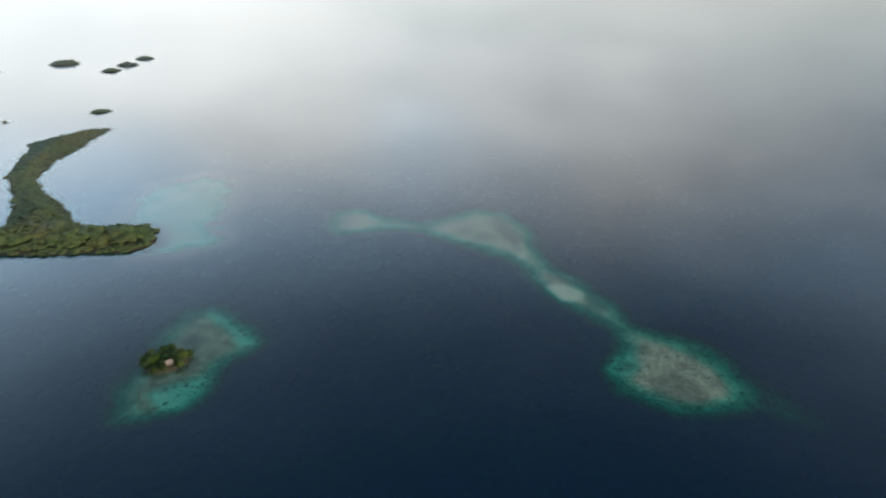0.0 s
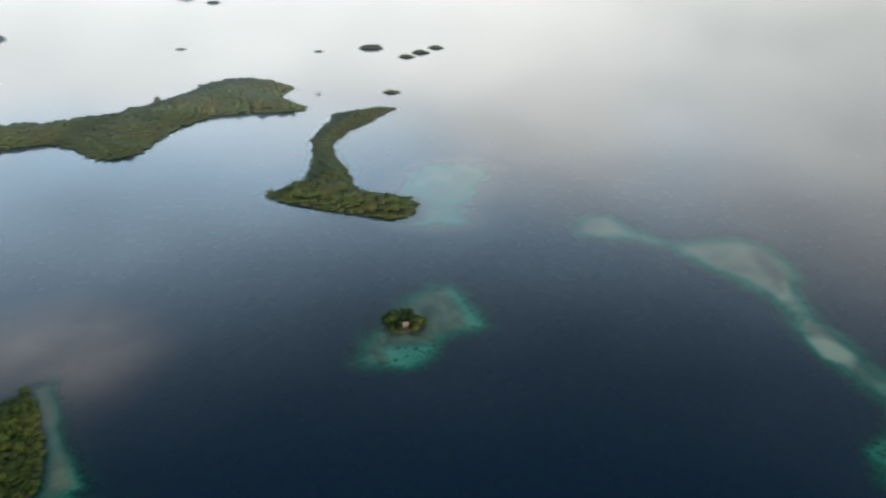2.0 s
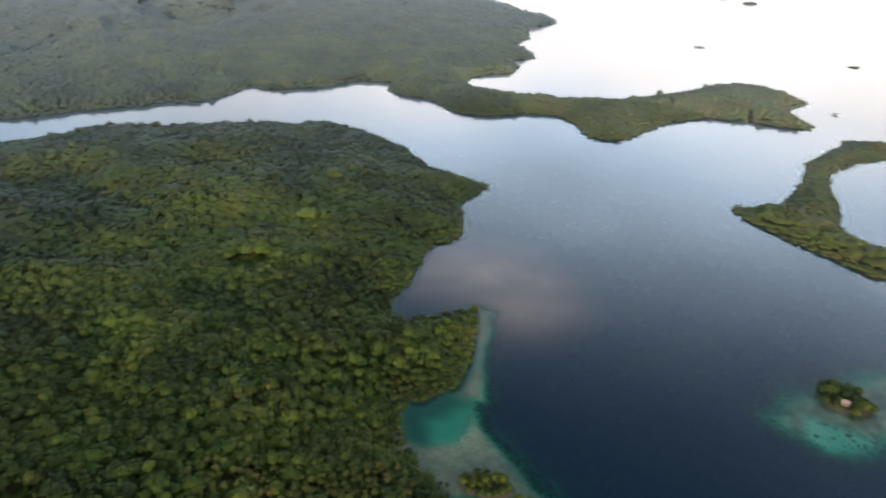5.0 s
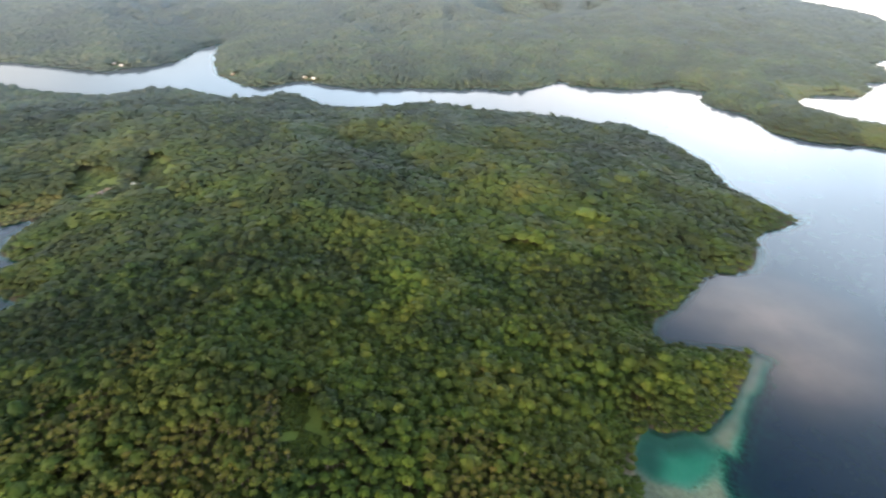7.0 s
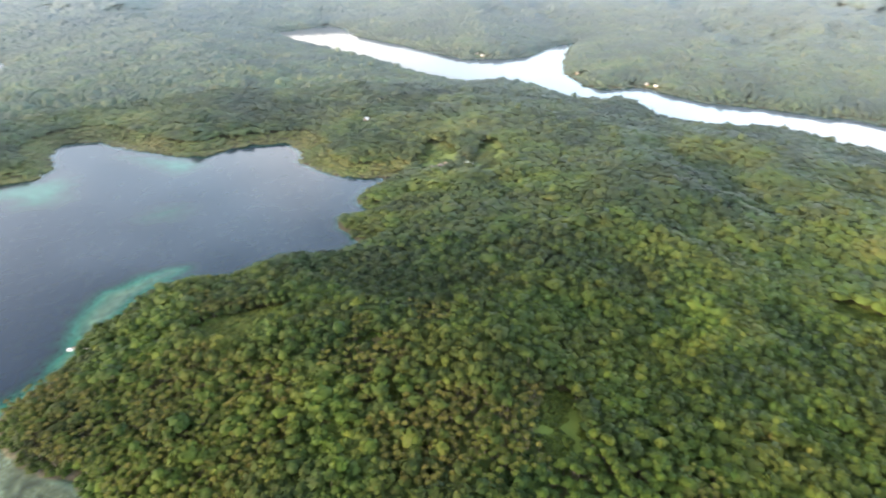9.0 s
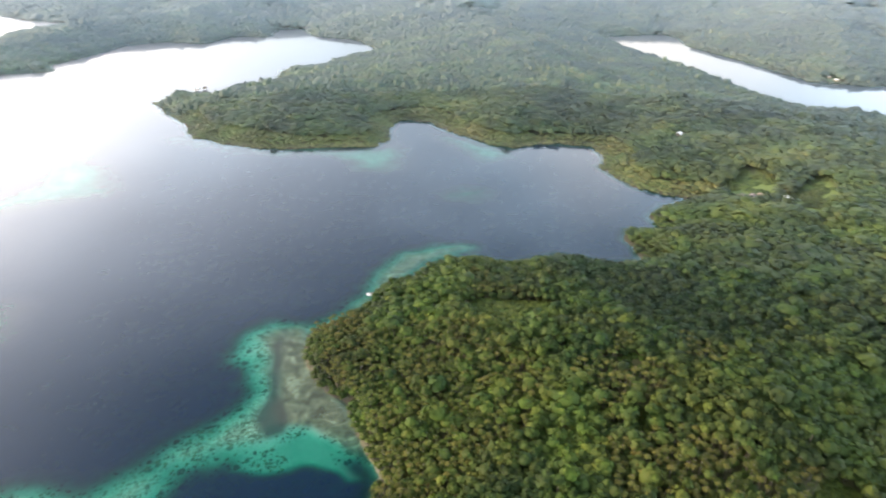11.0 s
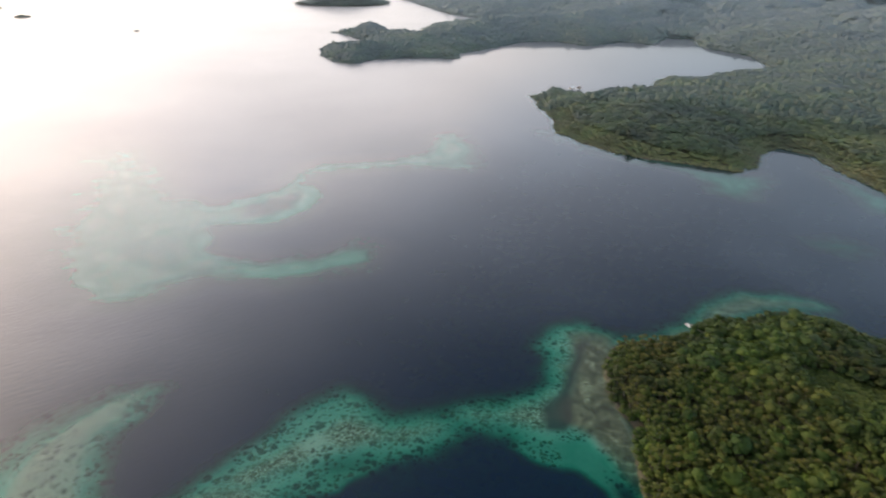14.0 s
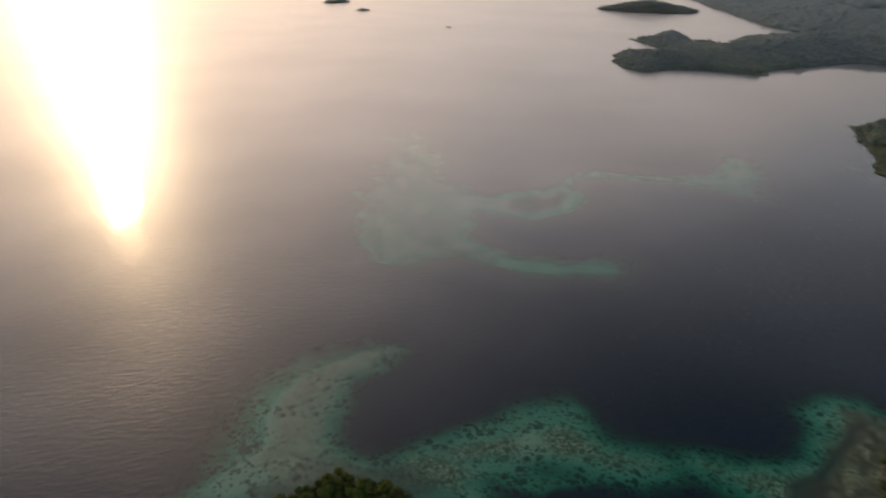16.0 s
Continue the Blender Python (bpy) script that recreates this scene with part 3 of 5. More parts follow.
HILLS = [(-745, -430, 46, 80), (-621, -198, 22, 60), (-653, 48, 20, 55), (-851, -117, 16, 60), (-395, -192, 16, 55), (-811, -500, 24, 70), (-669,
    -244, 20, 60), (-298, -254, 14, 45), (-771, -722, 26, 90), (-527, -1115, 34, 110), (-316, -1162, 22, 90), (-674, -1056, 40, 150), (-1361, -306,
    60, 160), (-1488, 70, 55, 160), (-1435, -978, 60, 180), (-1387, -424, 50, 140)]
SPIT_FLAT = [(-401, 193), (-392, 206), (-355, 184), (-325, 166), (-303, 154), (-289, 149), (-294, 145), (-303, 134), (-326, 151), (-349, 165)]

MAINLAND = (WEST_SHORE + BAY_SHORE + LAGOON_SHORE + FAR_WEST_SHORE + FAR_EAST_SHORE + SPIT_SHORE + CHANNEL_FAR_BANK
            + CHANNEL_NEAR_BANK + EAST_SHORE)


def lattice(ix, iy, seed):
    h = (ix * 374761393 + iy * 668265263 + seed * 974711) & 0x7FFFFFFF
    h = ((h ^ (h >> 13)) * 1274126177) & 0x7FFFFFFF
    return ((h ^ (h >> 16)) & 0xFFFF) / 65535.0


def value_noise(x, y, size, seed=0, octaves=4):
    total, amp, norm = np.zeros_like(x), 1.0, 0.0
    for o in range(octaves):
        u, v = x / size, y / size
        ix, iy = np.floor(u).astype(np.int64), np.floor(v).astype(np.int64)
        fx, fy = u - ix, v - iy
        fx, fy = fx * fx * (3 - 2 * fx), fy * fy * (3 - 2 * fy)
        a, b = lattice(ix, iy, seed + o), lattice(ix + 1, iy, seed + o)
        c, d = lattice(ix, iy + 1, seed + o), lattice(ix + 1, iy + 1, seed + o)
        total += amp * ((a * (1 - fx) + b * fx) * (1 - fy) + (c * (1 - fx) + d * fx) * fy)
        norm += amp
        amp, size = amp * 0.5, size * 0.5
    return total / norm


def inside_by(outline, x, y):
    """How far points lie inside a closed outline, in metres; outside is negative."""
    best, odd = np.full(x.shape, 1e18), np.zeros(x.shape, bool)
    for (ax, ay), (bx, by) in zip(outline, outline[1:] + outline[:1]):
        ex, ey = bx - ax, by - ay
        k = np.clip(((x - ax) * ex + (y - ay) * ey) / max(ex * ex + ey * ey, 1e-9), 0, 1)
        best = np.minimum(best, (x - ax - k * ex) ** 2 + (y - ay - k * ey) ** 2)
        if ay != by:
            odd ^= ((ay > y) != (by > y)) & (x < (y - ay) / (by - ay) * ex + ax)
    return np.where(odd, 1, -1) * np.sqrt(best)


def smooth(lo, hi, v):
    k = np.clip((v - lo) / (hi - lo), 0, 1)
    return k * k * (3 - 2 * k)


ISLANDS = [HOOK_ISLAND, HUT_ISLET, MANGROVE_ISLET, MANGROVE_POINT]
SHOALS = [(SAND_CAY, 7.0), (HOOK_REEF, 2.0), (CAPE_REEF, 6.0), (BAY_REEF, 6.0), (BAY_SHOAL, 7.0)]
SANDS = [LAGOON_SAND, SHORE_SAND, OUTER_SAND, ISLET_SAND, ISLET_SAND_EAST, BARRIER_SAND, CAY_SAND]
WEEDS = [(WEED_FLAT, 0.95), (WEED_ISLET, 0.85), (WEED_CAY, 1.0), (CAY_BROWN, 0.4), (CAY_SPECKS, 0.4), (BARRIER_WEED, 0.7), (BARRIER_BROWN, 0.5), (BARRIER_DULL, 0.45)]
RUBBLES = [RUBBLE_EAST, RUBBLE_MID, RUBBLE_WEST]
# grassy or bare clearings in the wood: x, y, half sizes
CLEARINGS = [(-258, -102, 15, 34), (-254, -242, 9, 13), (-234, -351, 44, 18), (-222, -335, 30, 18), (-516, 24, 22, 18), (-645, -392, 25, 66), (-632, -462, 30, 52), (-227, -201, 5, 16), (-178, -378, 7, 8), (-168, -420, 5, 5),
             (-605, -448, 11, 9), (-628, -440, 9, 8), (-639, -420, 9, 9), (-629, -413, 9, 16), (-689, -639, 8, 8), (-682, -632, 8, 14),
             (-155, -437, 4, 5), (-160, -430, 3.5, 5), (-165, -423, 3.5, 5), (-170, -416, 3.5, 5),
             (-1506, -1114, 14, 14), (-1364, -868, 16, 20), (-1297, -563, 16, 20), (-1285, -403, 14, 20)]


def coast(x, y):
    """Metres inland from the nearest shore, negative at sea."""
    wob = (value_noise(x, y, 26.0, 5, 3) - 0.5) * np.clip(np.hypot(x, y) / 60, 4, 16)
    land = inside_by(MAINLAND, x, y)
    for o in ISLANDS:
        land = np.maximum(land, inside_by(o, x, y))
    for cx, cy, r in ISLETS:
        ang = np.arctan2(cx, cy)
        u = (x - cx) * np.cos(ang) - (y - cy) * np.sin(ang)
        v = (x - cx) * np.sin(ang) + (y - cy) * np.cos(ang)
        land = np.maximum(land, (1 - np.hypot(u, v * 1.7) / r) * r)
    return land + wob * smooth(-60, 0, -np.abs(land)) * 0.6


def clearing(x, y):
    c = np.zeros(x.shape)
    for cx, cy, a, b in CLEARINGS:
        ang = math.atan2(cx, cy)
        u = (x - cx) * math.cos(ang) - (y - cy) * math.sin(ang)
        v = (x - cx) * math.sin(ang) + (y - cy) * math.cos(ang)
        c = np.maximum(c, smooth(1.15, 0.85, np.hypot(u / a, v / b) + (value_noise(x, y, 9.0, 3, 2) - 0.5) * 0.5))
    return c


def relief(x, y, land):
    """Height of the dry land: flat mangrove shores, then hills and spurs."""
    r = np.hypot(x, y)
    rise = np.clip(land - 22, 0, None)
    far = smooth(1150, 2600, r)
    hills = value_noise(x, y, 210.0, 11, 4)
    ridge = 1 - np.abs(2 * value_noise(x + 40 * hills, y, 150.0, 23, 3) - 1)
    knolls = np.zeros(x.shape)
    for hx, hy, h, w in HILLS:
        knolls = knolls + h * np.exp(-((x - hx) ** 2 + (y - hy) ** 2) / (w * w))
    mounds = value_noise(x, y, 95.0, 97, 2) ** 2 * 30 * (1 - smooth(900, 1300, r))
    shape = knolls + mounds + 34 * ridge * ridge + (26 + 190 * far) * hills * hills + 40 * far * ridge
    slope = 0.25 - 0.10 * smooth(850, 1250, r) + 0.08 * far
    room = rise * slope + 0.01
    return 0.9 + 0.02 * np.clip(land, 0, 40) + shape * (1 - np.exp(-room / np.maximum(shape, 1e-3)))


def shoal_by(outline, x, y):
    """How far inside a shoal; the great sand bank fades out slowly to the west."""
    k = inside_by(outline, x, y)
    west = smooth(340, 500, x) if outline is SAND_CAY else 0.0
    return k * (1 - 0.65 * west) + 10 * west


def seabed(x, y, land):
    """Depth of the water in metres, and how bare, how sandy, how weedy and how much a dull tan flat the bed is."""
    flat = np.full(x.shape, -1e3)
    wob = (value_noise(x, y, 24.0, 31, 2) - 0.5) * 15
    away = 1 + 14 / np.maximum(np.hypot(x, y), 30)
    for o in (SHORE_REEF, JETTY_REEF):
        flat = np.maximum(flat, inside_by(o, x, y) + wob)
    reef = inside_by(SHORE_REEF, x, y) + wob
    tan = np.zeros(x.shape)
    for o, much in ((TAN_FLAT, 1.0), (WEST_FLAT, 0.5), (JETTY_REEF, 0.8)):
        tan = np.maximum(tan, much * smooth(-7, 6, inside_by(o, x, y) + wob * 0.5))
    open_flat, halo = np.full(x.shape, -1e3), np.zeros(x.shape)
    shelly = 0.3 * smooth(-2, 8, inside_by(BARRIER_REEF, x, y) + wob * 0.7)
    point = np.maximum(inside_by(POINT_REEF, x, y), inside_by(SPIT_FLAT, x, y) * 1.3 - 1) + wob * 0.6
    depth = np.interp(flat, (-66, -42, -22, -10, -4, 3, 10, 22), (130, 62, 30, 14, 5.8, 3.0, 1.7, 1.0))
    # the western end shelves gently towards the open sea
    open_side = smooth(0, 6, inside_by(SHORE_REEF, x - 10, y) - inside_by(SHORE_REEF, x, y)) * smooth(215, 262, x)
    depth = depth * (1 - open_side) + np.interp(flat, (-75, -35, -10, 6, 22, 34), (130, 45, 17, 8, 3.6, 1.6)) * open_side
    for o in (BARRIER_REEF, ISLET_REEF):
        # steep towards the lagoon, a long gentle slope to seaward
        k = inside_by(o, x, y)
        lee = smooth(0, 10, k - inside_by(o, x * away, y * away))
        k = k + wob * 0.7
        top = 0.35 if o is BARRIER_REEF else 0.7
        steep = np.interp(k, (-36, -22, -10, -2, 5, 12), (130, 45, 17, 7.0, 2.4, top))
        gentle = np.interp(k, (-70, -45, -18, -4, 5, 16), (130, 50, 24, 9, 3.0, top))
        depth = np.minimum(depth, steep * (1 - lee) + gentle * lee)
        open_flat = np.maximum(open_flat, k)
        tan = np.maximum(tan, (0.25 if o is BARRIER_REEF else 0.75) * smooth(-4, 9, k))
        halo = np.maximum(halo, 0.4 * (1 - lee) * smooth(8, -1, k) * smooth(-40, -25, k))
        halo = np.maximum(halo, 0.25 * lee * smooth(6, -6, k) * smooth(-75, -50, k))
    depth = np.minimum(depth, np.interp(point, (-150, -70, -14, -5, 0, 6), (130, 34, 21, 12, 2.4, 0.6)))
    tan = np.maximum(tan, 0.55 * smooth(-3, 6, point))
    flat = np.where((point > -9) | (open_flat > -60), np.maximum(flat, 25.0), flat)
    for o, shelf in SHOALS:
        top = 0.56 if o is SAND_CAY else 1.0
        k = shoal_by(o, x, y) + wob * 1.6
        depth = np.minimum(depth, np.interp(k, (-80, -45, -20, 2, 12, 24), (120, 50, 19, shelf * 1.5, shelf * top, shelf * top ** 3)) + (1.2 if o is SAND_CAY else 3.2) * smooth(0.45, 0.75, value_noise(x, y, 70.0, 53, 4)) * smooth(-25, 0, k) + (1.5 * smooth(300, 470, x) if o is SAND_CAY else 0))
    tongue = inside_by(BARRIER_TONGUE, x, y) + wob * 0.6
    depth = np.minimum(depth, np.interp(tongue, (-40, -14, 4), (130, 30, 12)))
    halo = np.maximum(halo, 0.5 * smooth(-20, 0, tongue))
    cream = np.maximum(smooth(-5, 3, inside_by(BARRIER_CREAM, x, y) + wob * 0.3), smooth(-3, 2, inside_by(BARRIER_BAR, x, y)))
    depth = depth * (1 - cream) + 0.35 * cream
    tan = tan * (1 - cream)
    sand = np.zeros(x.shape)
    for o in SANDS:
        sand = np.maximum(sand, smooth(-6, 4, inside_by(o, x, y) + wob * 0.5))
    rim = smooth(16, 4, flat) * smooth(-40, -10, flat) * (0.55 + 0.45 * smooth(0.35, 0.6, value_noise(x, y, 55.0, 91, 3)))
    depth = depth * (1 - sand) + np.clip(depth, 2.3, 3.7) * sand
    depth = depth + 3.6 * smooth(-6, 6, inside_by(LAGOON_SAND, x, y))
    shoal_sand = np.zeros(x.shape)
    for o, shelf in SHOALS:
        k = shoal_by(o, x, y) + wob
        shoal_sand = np.maximum(shoal_sand, smooth(-34, -8, k) * (1 - 0.9 * smooth(6, 20, k) * (o is SAND_CAY)))
    slope = np.maximum(0.8 * smooth(-8, -16, flat), smooth(-4, 4, inside_by(LAGOON_SAND, x, y)))
    # the open western side is a plain grey slope without the pale sand
    sea = smooth(0, 8, inside_by(SHORE_REEF, x, y) - inside_by(SHORE_REEF, x + 14, y)) * smooth(215, 260, x) * smooth(-120, -60, flat)
    rim = rim * (1 - 0.9 * sea)
    sloping = (1 - 0.9 * sea) * smooth(-2, -9, flat) * (1 - 0.9 * smooth(6, 20, inside_by(SAND_CAY, x, y) + wob))
    weed = np.zeros(x.shape)
    for o, much in WEEDS:
        weed = np.maximum(weed, much * smooth(-3, 3, inside_by(o, x, y) + wob * 0.3))
    depth = depth * (1 - 0.62 * tan * smooth(-45, -70, open_flat))
    depth = np.minimum(depth, np.interp(inside_by(WEED_CAY, x, y), (-34, -22, -4), (25, 4.5, 2.6)))
    weed = np.maximum(weed, 0.55 * smooth(0.5, 0.68, value_noise(x, y, 22.0, 37, 4)) * smooth(-1, 6, inside_by(BARRIER_REEF, x, y)) * (1 - cream))
    mud = smooth(-22, -6, land) * smooth(-5, -16, flat)
    tan = tan * (1 - sand)
    weed = np.maximum(weed, np.maximum(mud, (1 - tan) * 0.7 * smooth(-24, -10, land) * smooth(0, 10, flat) + (1 - 0.55 * tan) * 0.85 * smooth(-4, 1, land)))
    shore = np.interp(land, (-30, -12, -5, 0), (120, 24, 6, 0.2))
    depth = np.minimum(depth, shore)
    rubble = np.zeros(x.shape)
    for o in RUBBLES:
        rubble = np.maximum(rubble, smooth(-8, 2, inside_by(o, x, y) + wob * 0.6))
    bare = np.maximum(np.maximum(shoal_sand, slope), np.maximum(smooth(-5, 5, inside_by(BARE_SAND, x, y)), 0.15 * smooth(-60, -40, open_flat)))
    bare = np.maximum.reduce([bare, 0.7 * cream, 0.85 * smooth(-8, 2, point)])
    pale = np.maximum.reduce([sand, halo, shelly, 0.6 * smooth(-3, 4, point), 0.85 * cream, sloping, rim * 0.8, shoal_sand, smooth(-34, -24, reef) * (1 - rubble)])
    return depth, bare, np.clip(pale, 0, 1), weed, tan


def polar_sheet(first, last, ratio, step):
    """Rings and spokes round the plan's middle: x, y and the faces."""
    az = np.concatenate([np.arange(-40, 252, step), np.arange(252, 320, 4.0)])
    rings = [first]
    while rings[-1] < last:
        rings.append(rings[-1] * (1 + (ratio - 1) * (0.55 if 235 < rings[-1] < 720 else 1)))
    rr = np.array([first * 0.5] + rings + [last * 1.5, last * 2.5])
    a, r = np.meshgrid(np.radians(az), rr)
    x, y = (-r * np.sin(a)).ravel(), (r * np.cos(a)).ravel()
    n, m = len(rr), len(az)
    i, j = np.meshgrid(np.arange(n - 1), np.arange(m), indexing="ij")
    k = (j + 1) % m
    quads = np.stack([i * m + j, (i + 1) * m + j, (i + 1) * m + k, i * m + k], -1).reshape(-1, 4)
    x, y = np.append(x, 0.0), np.append(y, 0.0)
    fan = np.stack([np.full(m, n * m), (np.arange(m) + 1) % m, np.arange(m)], -1)
    return x, y, quads, fan


def mesh_from(name, co, faces, mat, attributes=(), shade=False, normals=None):
    """A mesh from arrays; faces is a list of index arrays with 3 or 4 columns."""
    me = bpy.data.meshes.new(name)
    loops = np.concatenate([f.ravel() for f in faces]).astype(np.int32)
    sizes = np.concatenate([np.full(len(f), f.shape[1]) for f in faces])
    me.vertices.add(len(co))
    me.vertices.foreach_set("co", np.ascontiguousarray(co, dtype=np.float32).ravel())
    me.loops.add(len(loops))
    me.loops.foreach_set("vertex_index", loops)
    me.polygons.add(len(sizes))
    me.polygons.foreach_set("loop_start", np.concatenate([[0], np.cumsum(sizes)[:-1]]).astype(np.int32))
    me.polygons.foreach_set("use_smooth", np.full(len(sizes), shade))
    for key, values in dict(attributes).items():
        layer = me.attributes.new(key, "FLOAT", "POINT")
        layer.data.foreach_set("value", np.ascontiguousarray(values, dtype=np.float32))
    me.update(calc_edges=True)
    me.validate()
    if normals is not None:
        layer = me.attributes.new("custom_normal", "FLOAT_VECTOR", "POINT")
        layer.data.foreach_set("vector", np.ascontiguousarray(normals, dtype=np.float32).ravel())
    me.materials.append(mat)
    return me


def ground_height(x, y):
    land = coast(x, y)
    return np.where(land > 0, relief(x, y, land), 0)


gx, gy, gq, gf = polar_sheet(60.0, 5200.0, 1.0165, 0.4)
g_land = coast(gx, gy)
g_depth, g_bare, g_sand, g_weed, g_tan = seabed(gx, gy, g_land)
gz = np.where(g_land > 0, relief(gx, gy, g_land), -1.6 * np.log1p(g_depth / 1.6))
g_beach = smooth(-4, 3, inside_by(BEACH, gx, gy))
g_sand = np.maximum(g_sand, 0.6 * g_beach)
g_weed = np.maximum(g_weed * (1 - g_beach), 0.6 * g_beach)
# a pinkish pale patch in the water off the east shore
g_milky = 0.50 * smooth(-65, 40, inside_by(PINKISH_PATCH, gx, gy)) * (0.3 + value_noise(gx, gy, 60.0, 77, 3))
# milky shoals; the hook reef's share also stands in for reflected sky
for outline, much in ((SAND_CAY, 0.13), (HOOK_REEF, 0.42), (CAPE_REEF, 0.09), (BAY_REEF, 0.09), (BAY_SHOAL, 0.05)):
    g_milky = np.maximum(g_milky, much * smooth(-45, 30, shoal_by(outline, gx, gy)))
g_milky = np.maximum(g_milky, 0.03 * smooth(-6, 6, inside_by(LAGOON_SAND, gx, gy)))
g_milky = np.clip(g_milky, 0, 0.85) * (1 - smooth(-14, 2, inside_by(WEED_CAY, gx, gy)))
ground = new("ground", mesh_from("ground", np.stack([gx, gy, gz], -1), [gq, gf], ground_material(),
                                 {"sand": g_sand, "weed": g_weed, "grass": clearing(gx, gy) * smooth(8, 18, np.hypot(gx + 254, gy + 242)), "beach": g_beach, "bare": g_bare, "tan": g_tan}, True))
tagged(ground, "forest floor, reef flats and sea bed of a tropical coast", "ground", kind="structure")
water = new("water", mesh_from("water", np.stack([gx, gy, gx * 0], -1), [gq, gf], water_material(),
                               {"depth": np.where(g_land > 0, 0.1, g_depth), "milky": g_milky, "wind": smooth(-10, 320, gx) * smooth(150, -150, gy)}, True))
tagged(water, "calm dark blue sea turning turquoise over the reefs", "sea", kind="structure")

# ---- woods ----
rng = np.random.default_rng(7)


def icosahedron():
    p = (1 + 5 ** 0.5) / 2
    v = np.array([(-1, p, 0), (1, p, 0), (-1, -p, 0), (1, -p, 0), (0, -1, p), (0, 1, p), (0, -1, -p), (0, 1, -p), (p, 0, -1), (p, 0, 1), (-p, 0, -1), (-p, 0, 1)], float)
    t = [(a, b, c) for a in range(12) for b in range(a + 1, 12) for c in range(b + 1, 12)
         if max(np.linalg.norm(v[a] - v[b]), np.linalg.norm(v[b] - v[c]), np.linalg.norm(v[a] - v[c])) < 2.1]
    t = [(a, b, c) if np.dot(np.cross(v[b] - v[a], v[c] - v[a]), v[a]) > 0 else (a, c, b) for a, b, c in t]
    return v / np.linalg.norm(v[0]), np.array(t)


ICO_V, ICO_T = icosahedron()


def crown_shape(leaves, lobes, size, flat=0.8, core=0.84, lift=0.0, sky=0.15, ragged=0.3, young=0.13):
    """A crown 2 wide, its base at 0: leaf sprays on several lobes round a ragged core. Returns points and triangles."""
    ang = rng.uniform(0, 6.28, lobes) + np.arange(lobes) * 6.28 / lobes
    rad = rng.uniform(0.25, 0.6, lobes)
    centres = np.stack([rad * np.cos(ang), rad * np.sin(ang), rng.uniform(0.55, 1.0, lobes) * flat], -1)
    centres[0] = (0, 0, 1.05 * flat)
    reach = rng.uniform(0.38, 0.58, lobes)
    v, t = [], []
    if core and leaves < 40:
        c = np.array([(1, 0, 0), (0, 1, 0), (-1, 0, 0), (0, -1, 0), (0, 0, 1), (0, 0, -1)]) * rng.uniform(0.85, 1.1, (6, 1)) * (core, core, core * flat) + (0, 0, 0.75 * flat)
        v.append(c)
        t.append(np.array([(0, 1, 4), (1, 2, 4), (2, 3, 4), (3, 0, 4), (1, 0, 5), (2, 1, 5), (3, 2, 5), (0, 3, 5)]))
    elif core:
        c = ICO_V * rng.uniform(0.75, 1.1, (12, 1)) * (core, core, core * flat) + (0, 0, 0.75 * flat)
        v.append(c)
        t.append(ICO_T)
    which = rng.integers(0, lobes, leaves)
    n = rng.normal(size=(leaves, 3))
    n[:, 2] = np.abs(n[:, 2]) * 1.1 - 0.25
    n /= np.linalg.norm(n, axis=1, keepdims=True)
    at = centres[which] + n * (reach[which] * rng.uniform(0.85, 1.12, leaves))[:, None]
    face = n + rng.normal(size=(leaves, 3)) * 0.30 + (0, 0, lift)
    face /= np.linalg.norm(face, axis=1, keepdims=True)
    side = np.cross(face, rng.normal(size=(leaves, 3)))
    side /= np.linalg.norm(side, axis=1, keepdims=True)
    fore = np.cross(face, side)
    s = (size * rng.uniform(0.7, 1.35, leaves))[:, None]
    tri = np.stack([at - side * s * 0.7 - fore * s * 0.7, at + side * s * 0.7 - fore * s * 0.6, at + fore * s * 1.2], 1)
    base = sum(len(a) for a in v)
    v.append(tri.reshape(-1, 3))
    t.append(np.arange(leaves * 3).reshape(-1, 3) + base)
    v = np.concatenate(v)
    # leaves catch the light as the rounded crown does
    out = v - (0, 0, 0.55 * flat)
    out /= np.linalg.norm(out, axis=1, keepdims=True)
    out[base:] = out[base:] * 0.45 + np.repeat(n, 3, axis=0) * 0.4 + np.repeat(face, 3, axis=0) * ragged + (0, 0, sky)
    # old and young sprays differ in hue
    hue = np.concatenate([np.zeros(base), np.repeat(rng.normal(0, young, leaves), 3)])
    return v, np.concatenate(t), out / np.linalg.norm(out, axis=1, keepdims=True), hue


def dome_shape(sides, rows):
    """A far crown 2 wide as a lumpy dome, its base at 0."""
    v = []
    for row in range(rows):
        a = (np.arange(sides) + 0.5 * row) * 6.2832 / sides + rng.uniform(-0.25, 0.25, sides)
        r = np.cos(row * 0.75) * rng.uniform(0.8, 1.2, sides)
        v.append(np.stack([r * np.cos(a), r * np.sin(a), 0.3 * rng.uniform(-1, 1, sides) + 1.05 * row], -1))
    v = np.concatenate(v + [np.array([(*rng.uniform(-0.15, 0.15, 2), 1.6)])])
    i = np.arange(sides)
    j = (i + 1) % sides
    t = [np.concatenate([np.stack([i, j, i + sides], -1), np.stack([j, j + sides, i + sides], -1)])] if rows == 2 else []
    last = (rows - 1) * sides
    t.append(np.stack([i + last, j + last, i * 0 + len(v) - 1], -1))
    out = v * (1, 1, 0.7) + (0, 0, 0.05)
    return v, np.concatenate(t), out / np.linalg.norm(out, axis=1, keepdims=True)


